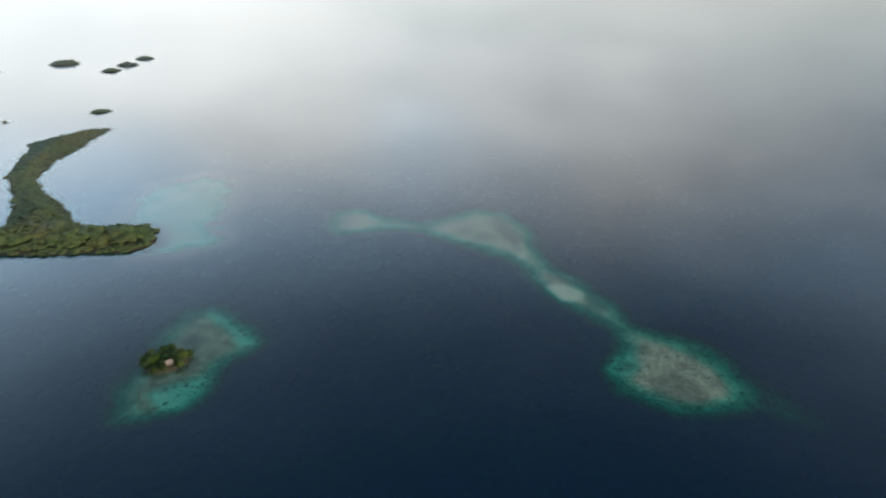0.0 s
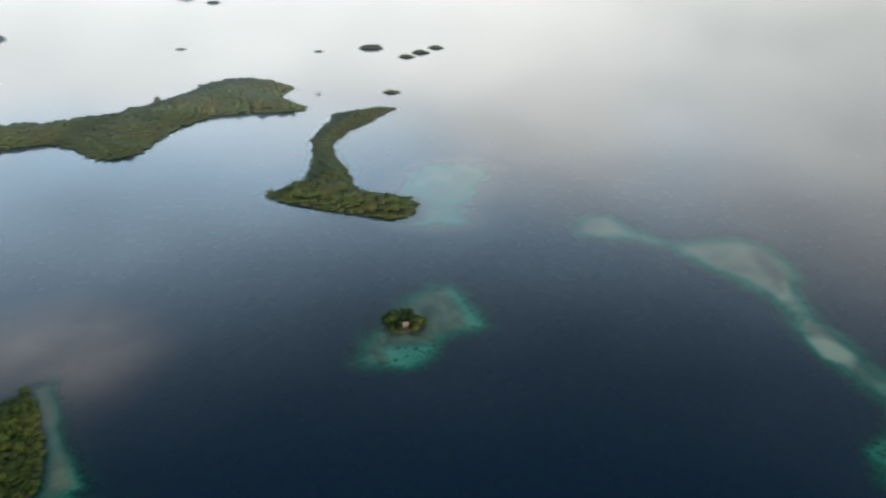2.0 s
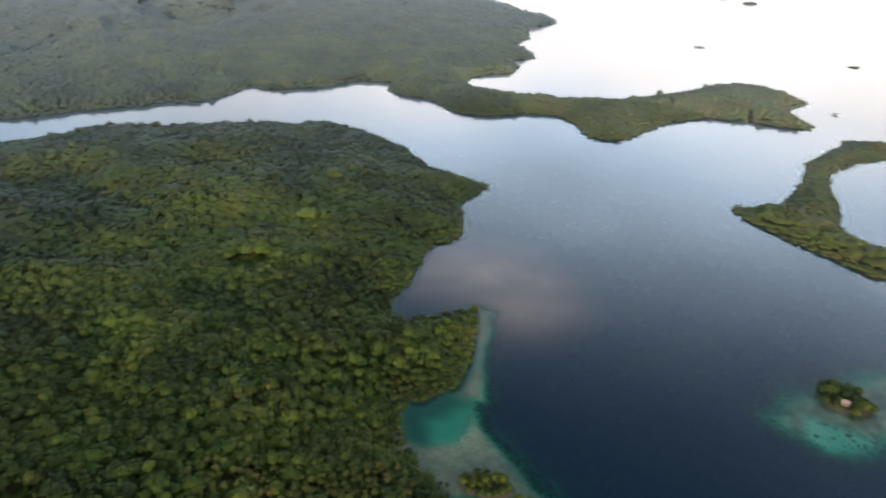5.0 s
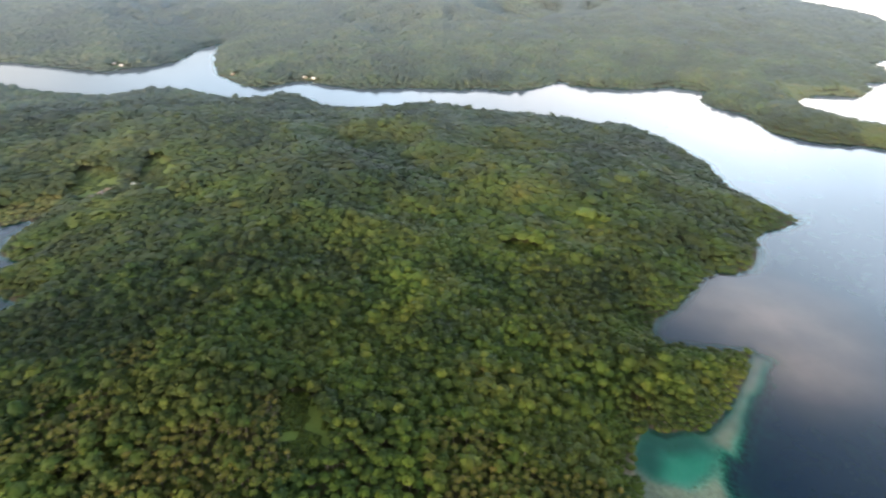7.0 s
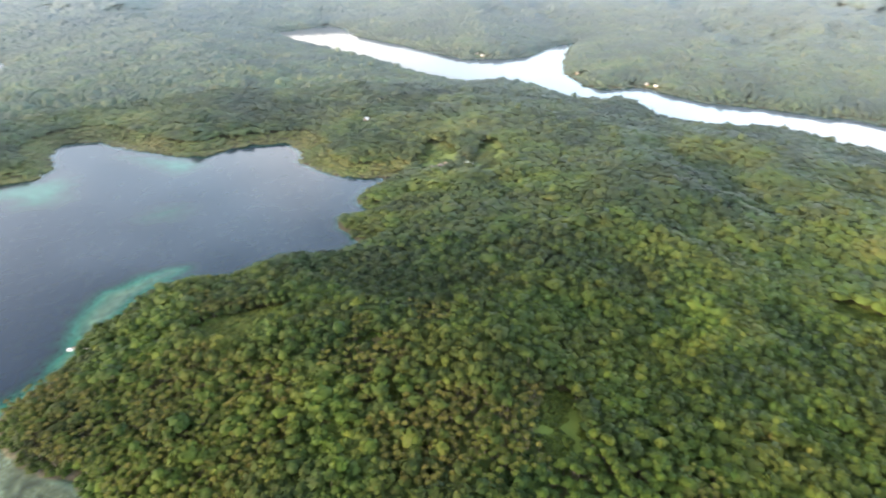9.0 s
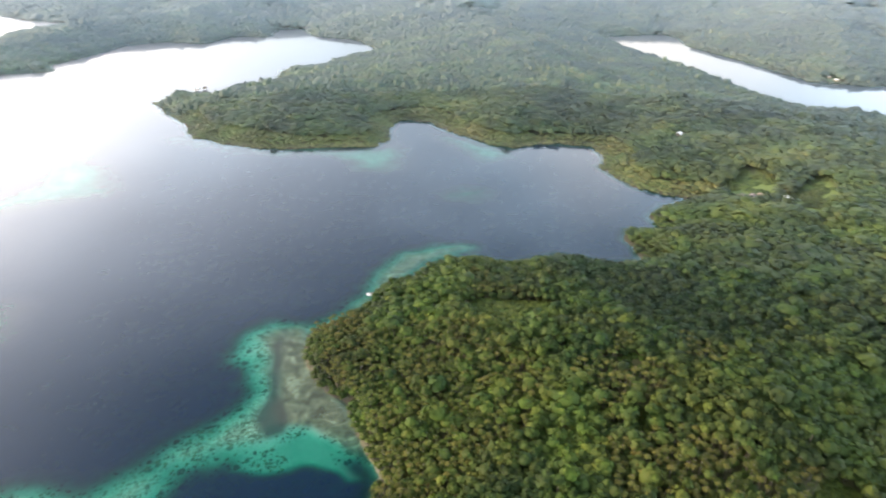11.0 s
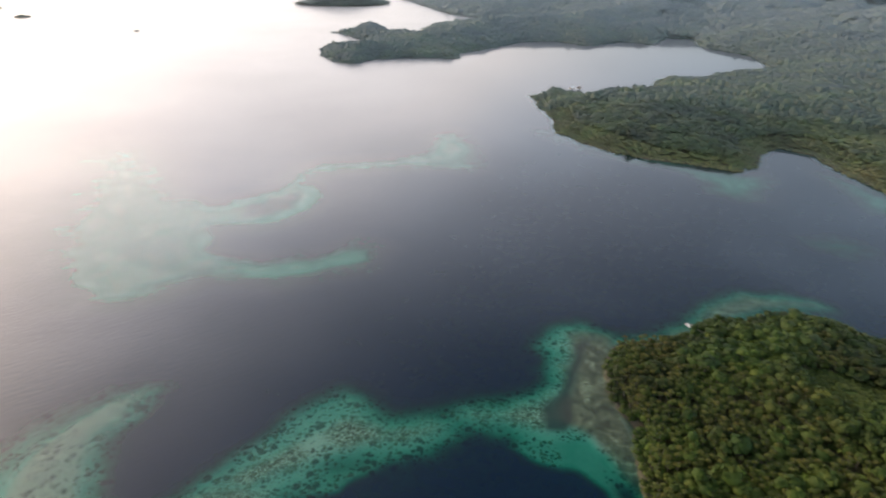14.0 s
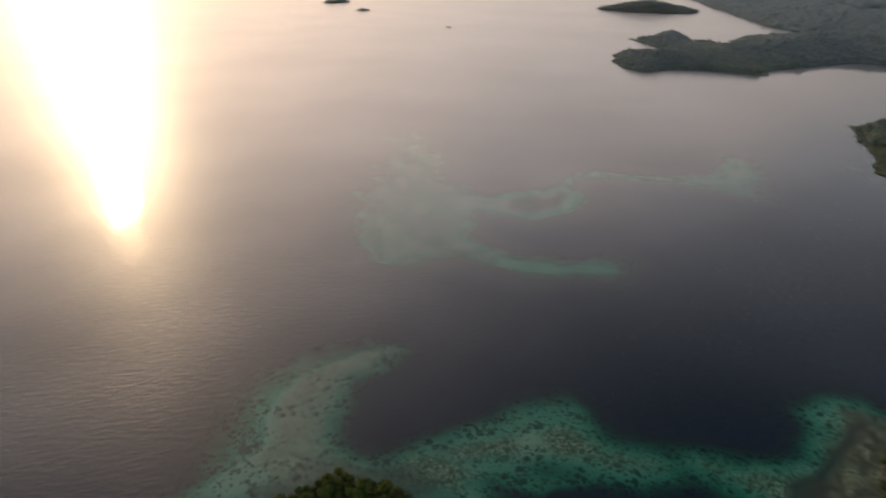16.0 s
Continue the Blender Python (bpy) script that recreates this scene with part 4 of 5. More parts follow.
def palm_shape(fronds, detail=2):
    """A palm's head 2 wide: arched fronds, folded along the rib."""
    v, t = [], []
    for i in range(fronds):
        a = i * 2.4 + rng.uniform(-0.3, 0.3)
        lift = rng.uniform(0.1, 0.75)
        d = np.array((math.cos(a), math.sin(a), 0))
        w = np.array((-math.sin(a), math.cos(a), 0)) * rng.uniform(0.15, 0.21)
        rib = [np.array((0, 0, 0.85))]
        for k in range(1, detail + 1):
            f = k / detail
            rib.append(d * f * (1.0 - 0.2 * lift) + np.array((0, 0, 0.85 + lift * f * 0.9 - f * f * (0.55 + 0.5 * lift))))
        b = len(v)
        v.append(rib[0])
        for k in range(1, detail):
            v += [rib[k] - w - (0, 0, 0.06), rib[k] + (0, 0, 0.02), rib[k] + w - (0, 0, 0.06)]
        v.append(rib[-1])
        last = len(v) - 1
        t += [(b, b + 1, b + 2), (b, b + 2, b + 3), (last, b + 2, b + 1), (last, b + 3, b + 2)]
    return np.array(v), np.array(t)


def trunk_shape(sides=3, lean=0.0):
    """A tapered trunk of height 1 and base radius 1."""
    a = np.arange(sides) * 6.2832 / sides
    low = np.stack([np.cos(a), np.sin(a), a * 0], -1)
    high = np.stack([np.cos(a) * 0.5 + lean, np.sin(a) * 0.5, a * 0 + 1], -1)
    i = np.arange(sides)
    j = (i + 1) % sides
    return np.concatenate([low, high]), np.concatenate([np.stack([i, j, j + sides], -1), np.stack([i, j + sides, i + sides], -1)])


def gather(shapes, x, y, z, width, height, tint, lean=None):
    """Sets the shapes, chosen by chance, at all the places, as one set of points, triangles and tints."""
    pick = rng.integers(0, len(shapes), len(x))
    turn = rng.uniform(0, 6.28, len(x))
    cos, sin = np.cos(turn), np.sin(turn)
    vs, ts, ks, ns, base = [], [], [], [], 0
    for s, (v, t, *bulge) in enumerate(shapes):
        w = np.nonzero(pick == s)[0]
        if not len(w):
            continue
        px = (v[None, :, 0] * cos[w, None] - v[None, :, 1] * sin[w, None]) * width[w, None] + x[w, None]
        py = (v[None, :, 0] * sin[w, None] + v[None, :, 1] * cos[w, None]) * width[w, None] + y[w, None]
        pz = v[None, :, 2] * height[w, None] + z[w, None]
        vs.append(np.stack([px, py, pz], -1).reshape(-1, 3))
        ts.append((t[None] + (np.arange(len(w)) * len(v))[:, None, None]).reshape(-1, 3) + base)
        hue = bulge[1] if len(bulge) > 1 else np.zeros(len(v))
        ks.append(np.clip(tint[w, None] + hue[None], 0, 1).ravel())
        base += len(w) * len(v)
        if bulge:
            n = bulge[0][None]
            n = np.stack([n[..., 0] * cos[w, None] - n[..., 1] * sin[w, None], n[..., 0] * sin[w, None] + n[..., 1] * cos[w, None], n[..., 2] + 0 * cos[w, None]], -1)
            if lean is not None:
                n[..., :2] += lean[w, None]
                n /= np.linalg.norm(n, axis=-1, keepdims=True)
            ns.append(n.reshape(-1, 3))
    return np.concatenate(vs), np.concatenate(ts), np.concatenate(ks), np.concatenate(ns) if ns else None


def places(near, far, space, azimuths=(-38, 250)):
    """Jittered places on dry land between two distances."""
    g = np.arange(-far, far + space, space)
    x, y = (a.ravel() for a in np.meshgrid(g, g))
    x, y = x + rng.uniform(-0.42, 0.42, x.shape) * space, y + rng.uniform(-0.42, 0.42, y.shape) * space
    r, az = np.hypot(x, y), np.degrees(np.arctan2(-x, y)) % 360
    az = np.where(az > 300, az - 360, az)
    ok = (r >= near) & (r < far) & (az > azimuths[0]) & (az < azimuths[1])
    x, y = x[ok], y[ok]
    land = coast(x, y)
    ok = (land > 0.3) & (clearing(x, y) < 0.5) & (inside_by(BEACH, x, y) < 2.5)
    return x[ok], y[ok], land[ok]


def tree_tint(x, y, own=1.0):
    return np.clip(0.42 + own * (rng.normal(0, 0.08, x.shape) + np.where(rng.random(x.shape) < 0.04, 0.35, 0)) + (value_noise(x, y, 45.0, 41, 3) - 0.5) * 0.8 + (value_noise(x, y, 160.0, 47, 2) - 0.5) * 0.5, 0.02, 0.98)


CROWNS_NEAR = [crown_shape(44, 7, 0.27, sky=0.35, ragged=0.8) for _ in range(10)]
CROWNS_MID = [crown_shape(26, 6, 0.40, lift=0.6, sky=0.5, ragged=0.15, young=0.03) for _ in range(8)]
CROWNS_FAR = [dome_shape(5, 2) for _ in range(8)]
CROWNS_LOW = [crown_shape(9, 5, 0.5, core=1.0, flat=0.6, lift=0.6) for _ in range(6)]
CROWNS_DISTANT = [dome_shape(6, 1) for _ in range(6)]
PALMS_NEAR = [palm_shape(14) for _ in range(5)]
TRUNK = [trunk_shape(3)]


def wood(name, label, crowns, x, y, land, space, tall, mat, trunks=False, low=0.45, even=1.0, fill=1.0, own=1.0):
    z = relief(x, y, land)
    shore = smooth(4, 26, land)
    giant = np.where(rng.random(x.shape) < 0.08, rng.uniform(1.2, 1.5, x.shape), 1.0)
    giant = np.where(shore < 0.6, 1.0, giant)
    high = tall * (0.95 + even * rng.uniform(-0.25, 0.25, x.shape)) * (0.38 + 0.62 * shore) * giant ** 0.5 * np.where(rng.random(x.shape) < 0.03, 1.4, 1.0)
    stand = 0.88 + 0.4 * smooth(0.3, 0.75, value_noise(x, y, 34.0, 29, 3))
    wide = space * rng.uniform(0.64, 0.96, x.shape) * giant * (0.75 + 0.25 * shore) * stand * fill
    crown_h = np.minimum(wide * 1.05, high * low) * rng.uniform(0.8, 1.3, x.shape)
    # each crown leans with the slope that it stands on
    east = (relief(x + 15, y, np.maximum(coast(x + 15, y), 0)) - z) / 15
    north = (relief(x, y + 15, np.maximum(coast(x, y + 15), 0)) - z) / 15
    lean = np.clip(np.stack([-east, -north], -1), -0.6, 0.6) * 1.3 * smooth(4, 40, land)[:, None]
    # along the shore the leaves hang down to the water
    base = np.maximum(high - crown_h * 1.5 - 3.0 * (1 - shore), -0.8)
    v, t, k, n = gather(crowns, x, y, z + base, wide, crown_h, tree_tint(x, y, own), lean)
    ob = new(name, mesh_from(name, v, [t], mat, {"tint": k}, True, n))
    tagged(ob, label, "forest", kind="stuff")
    if trunks:
        v, t, k, n = gather(TRUNK, x, y, z - 0.3, wide * 0.07, high - crown_h * 0.6, tree_tint(x, y))
        tagged(new("trunks", mesh_from("trunks", v, [t], BARK)), "slender grey-brown trunks under the canopy", "tree trunks", kind="stuff")


def swamp(x, y, land):
    """Where low mangrove grows: the bay's and the hook island's shores."""
    belt = land < 24 + 32 * value_noise(x, y, 90.0, 83, 2)
    bay = (y < -480) & (x < 0) & (y > -1300)
    hook = (y > 640) & (x > -700)
    return belt & (bay | hook)


# trees that stand free enough to be told apart: the small islets and the near slope
def set_apart(x, y):
    near = (x > -258) & (x < -186) & (y > -90) & (y < -26)
    for o in (HUT_ISLET, MANGROVE_ISLET, MANGROVE_POINT):
        near |= inside_by(o, x, y) > -8
    return near


def on_far_islet(x, y):
    f = np.zeros(x.shape, bool)
    for cx, cy, r in ISLETS:
        f |= np.hypot(x - cx, y - cy) < r * 1.3
    return f


def in_grove(x, y, land):
    old = np.hypot((x + 118) / 62, (y + 318) / 58) + (value_noise(x, y, 30.0, 67, 2) - 0.5) * 0.9 < 1
    near = np.hypot((x + 215) / 34, (y + 150) / 46) + (value_noise(x, y, 30.0, 68, 2) - 0.5) * 0.8 < 1
    return ((value_noise(x, y, 60.0, 61, 2) > 0.62) | old | near) & (land > 5) & (x > -330)


x, y, land = places(90, 520, 4.3)
alone = set_apart(x, y)
free_places = (x[alone], y[alone], land[alone])
x, y, land = x[~alone], y[~alone], land[~alone]
grove = in_grove(x, y, land) & (rng.random(x.shape) < 0.9)
palm_places = (x[grove], y[grove], land[grove])
x, y, land = places(90, 520, 4.3)
keep = ~set_apart(x, y) & (~in_grove(x, y, land) | (rng.random(x.shape) < 0.12))
near = keep & (np.hypot(x, y) > 215)
wood("rainforest", "dense green rainforest canopy on the near headland", CROWNS_NEAR, x[near], y[near], land[near], 4.3, 12.0, LEAVES, True, even=1.2, fill=1.4)
near = keep & (np.hypot(x, y) <= 215)
wood("rainforest", "dense green rainforest canopy below the headland's slope", CROWNS_MID, x[near], y[near], land[near], 4.8, 12.5, LEAVES, True, even=1.0, fill=1.2)
under = in_grove(x, y, land) & ~set_apart(x, y) & (rng.random(x.shape) < 0.5)
wood("grove_scrub", "low scrub and young palms under the coconut grove", CROWNS_LOW, x[under], y[under], land[under] + 12, 5.0, 5.5, LEAVES, low=0.7)
x, y, land = palm_places
z = relief(x, y, land)
high = rng.uniform(9.5, 13, x.shape)
v, t, k, n = gather(PALMS_NEAR, x, y, z + high - 4, rng.uniform(2.2, 3.1, x.shape), np.full(x.shape, 2.7), rng.uniform(0.1, 0.9, x.shape))
tagged(new("palm_grove", mesh_from("palm_grove", v, [t], PALM, {"tint": k})), "olive-brown coconut palms of an old plantation", "palm trees", kind="stuff")
v, t, k, n = gather(TRUNK, x, y, z - 0.3, np.full(x.shape, 0.2), high, x * 0)
tagged(new("palm_trunks", mesh_from("palm_trunks", v, [t], BARK)), "thin grey trunks of the coconut palms", "palm trunks", kind="stuff")
x, y, land = places(520, 1150, 6.9)
wet = swamp(x, y, land)
far_i = on_far_islet(x, y)
isle = (y > 540) & (x > -1300)
keep = ~wet & ~far_i & isle
# haze and sunlight on this island are put into its paler leaf colour
wood("island_forest", "hazy olive trees covering a long low island", CROWNS_MID, x[keep], y[keep], land[keep], 6.9, 11.5, MANGROVE_AND_HAZED, even=0.5, fill=1.3, own=0.5)
keep = ~wet & ~far_i & ~isle
wood("mid_forest", "rainforest canopy over the hills of the peninsula", CROWNS_MID, x[keep], y[keep], land[keep], 6.9, 12.5, LEAVES, even=0.5, fill=1.25, own=0.7)
x, y, land = places(480, 1300, 5.6)
wet = swamp(x, y, land)
wood("mangroves", "low olive-green mangrove belt along the bay", CROWNS_MID, x[wet], y[wet], land[wet], 6.0, 6.5, MANGROVE_AND_HAZED)
x, y, land = places(1150, 2200, 8.6)
isle = (y > 540) & (x > -1300)
keep = ~on_far_islet(x, y) & isle
# its far end takes the same haze-pale leaf colour
wood("island_forest", "hazy olive trees on the far end of a low island", CROWNS_FAR, x[keep], y[keep], land[keep], 7.9, 12, MANGROVE_AND_HAZED, even=0.6, own=0.4)
keep = ~on_far_islet(x, y) & ~isle
wood("far_forest", "hazy green forest beyond the channel", CROWNS_FAR, x[keep], y[keep], land[keep], 8.0, 13, LEAVES, low=0.42, even=0.8, own=0.6)
x, y, land = places(2200, 4600, 15.0, (52, 215))
keep = ~on_far_islet(x, y)
wood("distant_forest", "far grey-green forest on the hills", CROWNS_DISTANT, x[keep], y[keep], land[keep], 18.0, 15, LEAVES, low=0.42, even=0.6, own=0.6)
for cx, cy, r in ISLETS:
    step = max(4.5, r / 12)
    g = np.arange(-r * 1.2, r * 1.2 + step, step)
    x, y = (a.ravel() for a in np.meshgrid(cx + g, cy + g))
    x, y = x + rng.uniform(-0.4, 0.4, x.shape) * step, y + rng.uniform(-0.4, 0.4, y.shape) * step
    land = coast(x, y)
    keep = land > 0.5
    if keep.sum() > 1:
        # paler leaves imitate haze and sun on the islets
        wood("islet_trees", "dense low trees covering a small islet", CROWNS_MID, x[keep], y[keep], land[keep] + 9, step * 1.3, 3.5 + min(r, 40) * 0.10, MANGROVE_AND_HAZED, low=0.62)

# low growth in the clearings
for cx, cy, a, b in CLEARINGS[:8]:
    g = np.arange(-max(a, b) * 1.2, max(a, b) * 1.2, 2.0)
    x, y = (q.ravel() for q in np.meshgrid(cx + g, cy + g))
    x, y = x + rng.uniform(-0.9, 0.9, x.shape), y + rng.uniform(-0.9, 0.9, y.shape)
    keep = (clearing(x, y) > 0.5) & (value_noise(x, y, 14.0, 19, 2) > 0.38)
    x, y = x[keep], y[keep]
    w = rng.uniform(1.1, 2.6, x.shape)
    v, t, k, n = gather(CROWNS_LOW, x, y, relief(x, y, coast(x, y)) - 0.2, w, w * 0.8, np.clip(rng.normal(0.75, 0.12, x.shape), 0, 1))
    tagged(new("undergrowth", mesh_from("undergrowth", v, [t], LEAVES, {"tint": k}, True, n)), "low green bushes in a forest clearing", "bushes", kind="stuff")

# coral heads on the shelves of the near reefs
CORAL = plain("brown_coral", (0.13, 0.11, 0.06), 0.9, scale=1.5, bump=0.6)


def coral_field(name, outline, count, low, high, label, dull=0.5, open_sand=0.6):
    ax, ay = np.array(outline).T
    x, y = rng.uniform(ax.min() - 12, ax.max() + 12, count), rng.uniform(ay.min() - 12, ay.max() + 12, count)
    land = coast(x, y)
    depth, bare, sand, weed, tan = seabed(x, y, land)
    keep = (depth > 1.0) & (depth < 6.5) & (land < -6) & (bare < open_sand) & (tan < dull) & (value_noise(x, y, 16.0, 71, 3) > 0.46)
    x, y, depth = x[keep], y[keep], depth[keep]
    w = rng.uniform(low, high, x.shape) * (0.6 + 0.8 * rng.random(x.shape) ** 2)
    shapes = [(ICO_V * rng.uniform(0.7, 1.25, (12, 1)), ICO_T) for _ in range(6)]
    v, t, k, n = gather(shapes, x, y, -1.6 * np.log1p(depth / 1.6), w, np.minimum(w * 0.5, depth * 0.25), x * 0)
    tagged(new(name, mesh_from(name, v, [t], CORAL)), label, "coral", kind="stuff")


coral_field("coral_heads", SHORE_REEF, 12000, 0.5, 1.5, "dark brown coral heads scattered over pale reef sand")
coral_field("reef_corals", BARRIER_REEF, 3500, 0.4, 1.2, "brown corals along the edge of the outer reef", 1.1, 1.1)
coral_field("islet_corals", ISLET_REEF, 900, 0.4, 1.0, "brown corals round the small islet", 1.1, 1.1)
coral_field("point_corals", POINT_REEF, 260, 0.4, 1.1, "brown corals off the point", 1.1, 1.1)

# ---- single trees ----
def part(name, me, parent, label="", m=None):
    ob = new(name, me)
    ob.parent = parent
    if m is not None:
        ob.matrix_basis = m
    return tagged(ob, label) if label else ob


def bent_trunk(tall, radius, limbs):
    """A tapered, slightly bent trunk with limbs that reach into the crown."""
    v, t = [], []

    def limb(a, b, r0, r1, sides=5):
        axis = (b - a) / np.linalg.norm(b - a)
        side = np.cross(axis, (0.3, 0.9, 0.1))
        side /= np.linalg.norm(side)
        up = np.cross(axis, side)
        base = len(v)
        for p, r in ((a, r0), (b, r1)):
            for k in range(sides):
                ang = k * 6.2832 / sides
                v.append(p + (side * math.cos(ang) + up * math.sin(ang)) * r)
        for k in range(sides):
            j = (k + 1) % sides
            t.extend([(base + k, base + j, base + sides + j), (base + k, base + sides + j, base + sides + k)])

    knee = np.array((tall * 0.03, tall * 0.02, tall * 0.4))
    top = np.array((0.0, 0.0, tall * 0.85))
    limb(np.array((0.0, 0, -0.4)), knee, radius, radius * 0.75)
    limb(knee, top, radius * 0.75, radius * 0.35)
    for k in range(limbs):
        a = k * 6.2832 / limbs + 0.4
        limb(knee + (top - knee) * (0.25 + 0.15 * (k % 3)), np.array((math.cos(a) * tall * 0.22, math.sin(a) * tall * 0.22, tall * (0.72 + 0.05 * (k % 2)))), radius * 0.35, radius * 0.12, 4)
    return np.array(v), np.array(t)


def broadleaf_tree(tall, wide, tint):
    root = new("tree")
    tv, tt = bent_trunk(tall, 0.28, 4)
    part("trunk", mesh_from("trunk", tv, [tt], BARK), root)
    v, t, n, hue = crown_shape(150, 8, 0.19)
    v = v * (wide, wide, wide * 0.8) + (0, 0, tall - wide * 1.15)
    part("crown", mesh_from("crown", v, [t], LEAVES, {"tint": np.clip(tint + hue, 0, 1)}, True, n), root)
    return tagged(root, "leafy rainforest tree with a rounded green crown", "tree", "trees of the near slope")


def palm_tree(tall):
    root = new("palm_tree")
    tv, tt = trunk_shape(6, 2.5)
    part("trunk", mesh_from("trunk", tv * (0.2, 0.2, tall), [tt], BARK), root)
    v, t = palm_shape(14)
    part("crown", mesh_from("crown", v * (3.9, 3.9, 3.4) + (0.5, 0, tall - 2.9), [t], PALM, {"tint": rng.uniform(0.2, 0.8) + v[:, 0] * 0}), root)
    return tagged(root, "slim coconut palm with arched olive fronds", "palm tree", "palms of the near slope")


def bush(tall, wide, tint):
    """A many-stemmed low tree whose leaves reach the ground."""
    root = new("tree")
    tv, tt = bent_trunk(tall, 0.16, 5)
    part("trunk", mesh_from("trunk", tv, [tt], BARK), root)
    v, t, n, hue = crown_shape(150, 9, 0.2)
    v = v * (wide, wide, tall * 0.62) + (0, 0, 0.1)
    part("crown", mesh_from("crown", v, [t], LEAVES, {"tint": np.clip(tint + hue, 0, 1)}, True, n), root)
    return tagged(root, "bushy low tree on the sandy reef islet", "tree", "trees of the islet")


TREES = [broadleaf_tree(10.5 + k * 0.5, 3.0 + 0.35 * (k % 4), 0.28 + 0.07 * k) for k in range(7)]
BUSHES = [bush(6.2 + 0.9 * k, 3.4 + 0.35 * k, 0.34 + 0.1 * k) for k in range(4)]
PALM_TREES = [palm_tree(11.0 + k) for k in range(3)]
used = set()
fx, fy, fl = free_places
slope = (inside_by(HUT_ISLET, fx, fy) < -8)
fx, fy, fl = fx[slope], fy[slope], fl[slope]
order = np.arange(len(fx))
fz = relief(fx, fy, fl)
for i in order:
    palm = value_noise(fx[i:i + 1], fy[i:i + 1], 40.0, 61, 2)[0] > 0.62
    wet = inside_by(MANGROVE_ISLET, fx[i:i + 1], fy[i:i + 1])[0] > -9 or inside_by(MANGROVE_POINT, fx[i:i + 1], fy[i:i + 1])[0] > -9
    kind = BUSHES[i % 4] if wet else PALM_TREES[i % 3] if palm else TREES[int(rng.integers(0, len(TREES)))]
    s = rng.uniform(0.8, 1.15) * (0.72 if wet else 1.0)
    m = pose(fx[i], fy[i], fz[i], 0, 0, rng.uniform(0, 360)) @ Matrix.Diagonal((s, s, s * rng.uniform(0.9, 1.1), 1))
    if kind in used:
        ob = copy_thing(kind, m)
        ob.matrix_basis = m
    else:
        used.add(kind)
        kind.matrix_basis = m
# thick low trees of the hut's islet
for k in range(26):
    a, r = k * 2.4, 1.5 + 2.75 * math.sqrt(k)
    x0, y0 = -204 + r * math.sin(a) * 1.25 - r * math.cos(a) * 0.2, 375.5 + r * math.cos(a) * 0.95
    if math.hypot(x0 + 199, y0 - 369.5) < 3.7 or inside_by(HUT_ISLET, np.array([x0]), np.array([y0]))[0] < -1.5:
        continue
    s = rng.uniform(0.85, 1.2)
    m = pose(x0, y0, 0.6, 0, 0, rng.uniform(0, 360)) @ Matrix.Diagonal((s, s, s * 0.9, 1))
    ob = copy_thing(BUSHES[k % 4], m)
    ob.matrix_basis = m
    tagged(ob, "bushy low tree on the sandy reef islet", "tree", "trees of the islet")

# pale dead trees that stand between the green ones
DEAD_WOOD = plain("bleached_wood", (0.42, 0.35, 0.28), 0.9, scale=3.0, bump=0.5)


def dead_tree(tall):
    root = new("dead_tree")
    tv, tt = bent_trunk(tall, 0.42, 6)
    part("trunk", mesh_from("trunk", tv, [tt], DEAD_WOOD), root)
    return tagged(root, "bare bleached dead tree among the green crowns", "tree", "dead trees of the near slope")


for k, (x0, y0, tall) in enumerate([(-231, -71, 13.5), (-220, -74, 12.5), (-230, -54, 12.5)]):
    snag = dead_tree(tall)
    snag.matrix_basis = pose(x0, y0, float(ground_height(np.array([float(x0)]), np.array([float(y0)]))[0]), 0, 0, 80 * k)

# small mangrove bushes that stand alone on the flats off the point
for k, (x0, y0, s) in enumerate([(-242, 93, 0.42), (-238, 96, 0.36), (-235, 99, 0.42), (-211, 132, 0.7), (-209, 137, 0.6), (-206, 139, 0.75)]):
    depth = seabed(np.array([float(x0)]), np.array([float(y0)]), coast(np.array([float(x0)]), np.array([float(y0)])))[0][0]
    m = pose(x0, y0, -1.6 * math.log1p(depth / 1.6), 0, 0, 70 * k) @ Matrix.Diagonal((s, s, s * 0.9, 1))
    ob = copy_thing(BUSHES[k % 4], m)
    ob.matrix_basis = m
    tagged(ob, "small round mangrove bush standing in the shallows", "tree", "mangroves of the flats")

# ---- houses, jetty and boat ----
THATCH = plain("pale_thatch", (0.21, 0.17, 0.145), 0.95, scale=4.0, bump=0.7)
TIN_WHITE = plain("white_tin", (0.78, 0.78, 0.76), 0.35, 0.2, 0.08, 3.0)
TIN_RUST = plain("rusty_tin", (0.19, 0.145, 0.12), 0.6, 0.2, 0.2, 3.0)
BOARDS = plain("weathered_boards", (0.30, 0.25, 0.20), 0.85, scale=5.0, bump=0.4)
DARK = plain("shaded_doorway", (0.03, 0.03, 0.03), 0.8)
HULL = plain("white_hull_paint", (0.80, 0.80, 0.78), 0.3, grain=0.05)


def box(bm, x0, y0, z0, x1, y1, z1, bevel=0.03):
    made = bmesh.ops.create_cube(bm, size=1, matrix=Matrix.Translation(((x0 + x1) / 2, (y0 + y1) / 2, (z0 + z1) / 2)) @ Matrix.Diagonal((x1 - x0, y1 - y0, z1 - z0, 1)))
    if bevel:
        edges = list({e for v in made["verts"] for e in v.link_edges})
        bmesh.ops.bevel(bm, geom=edges, offset=bevel, segments=1, affect="EDGES")


def solid(name, bm, mat):
    me = bpy.data.meshes.new(name)
    bm.to_mesh(me)
    bm.free()
    me.materials.append(mat)
    return me


def boxes(name, mat, *sizes):
    bm = bmesh.new()
    for s in sizes:
        box(bm, *s)
    return solid(name, bm, mat)


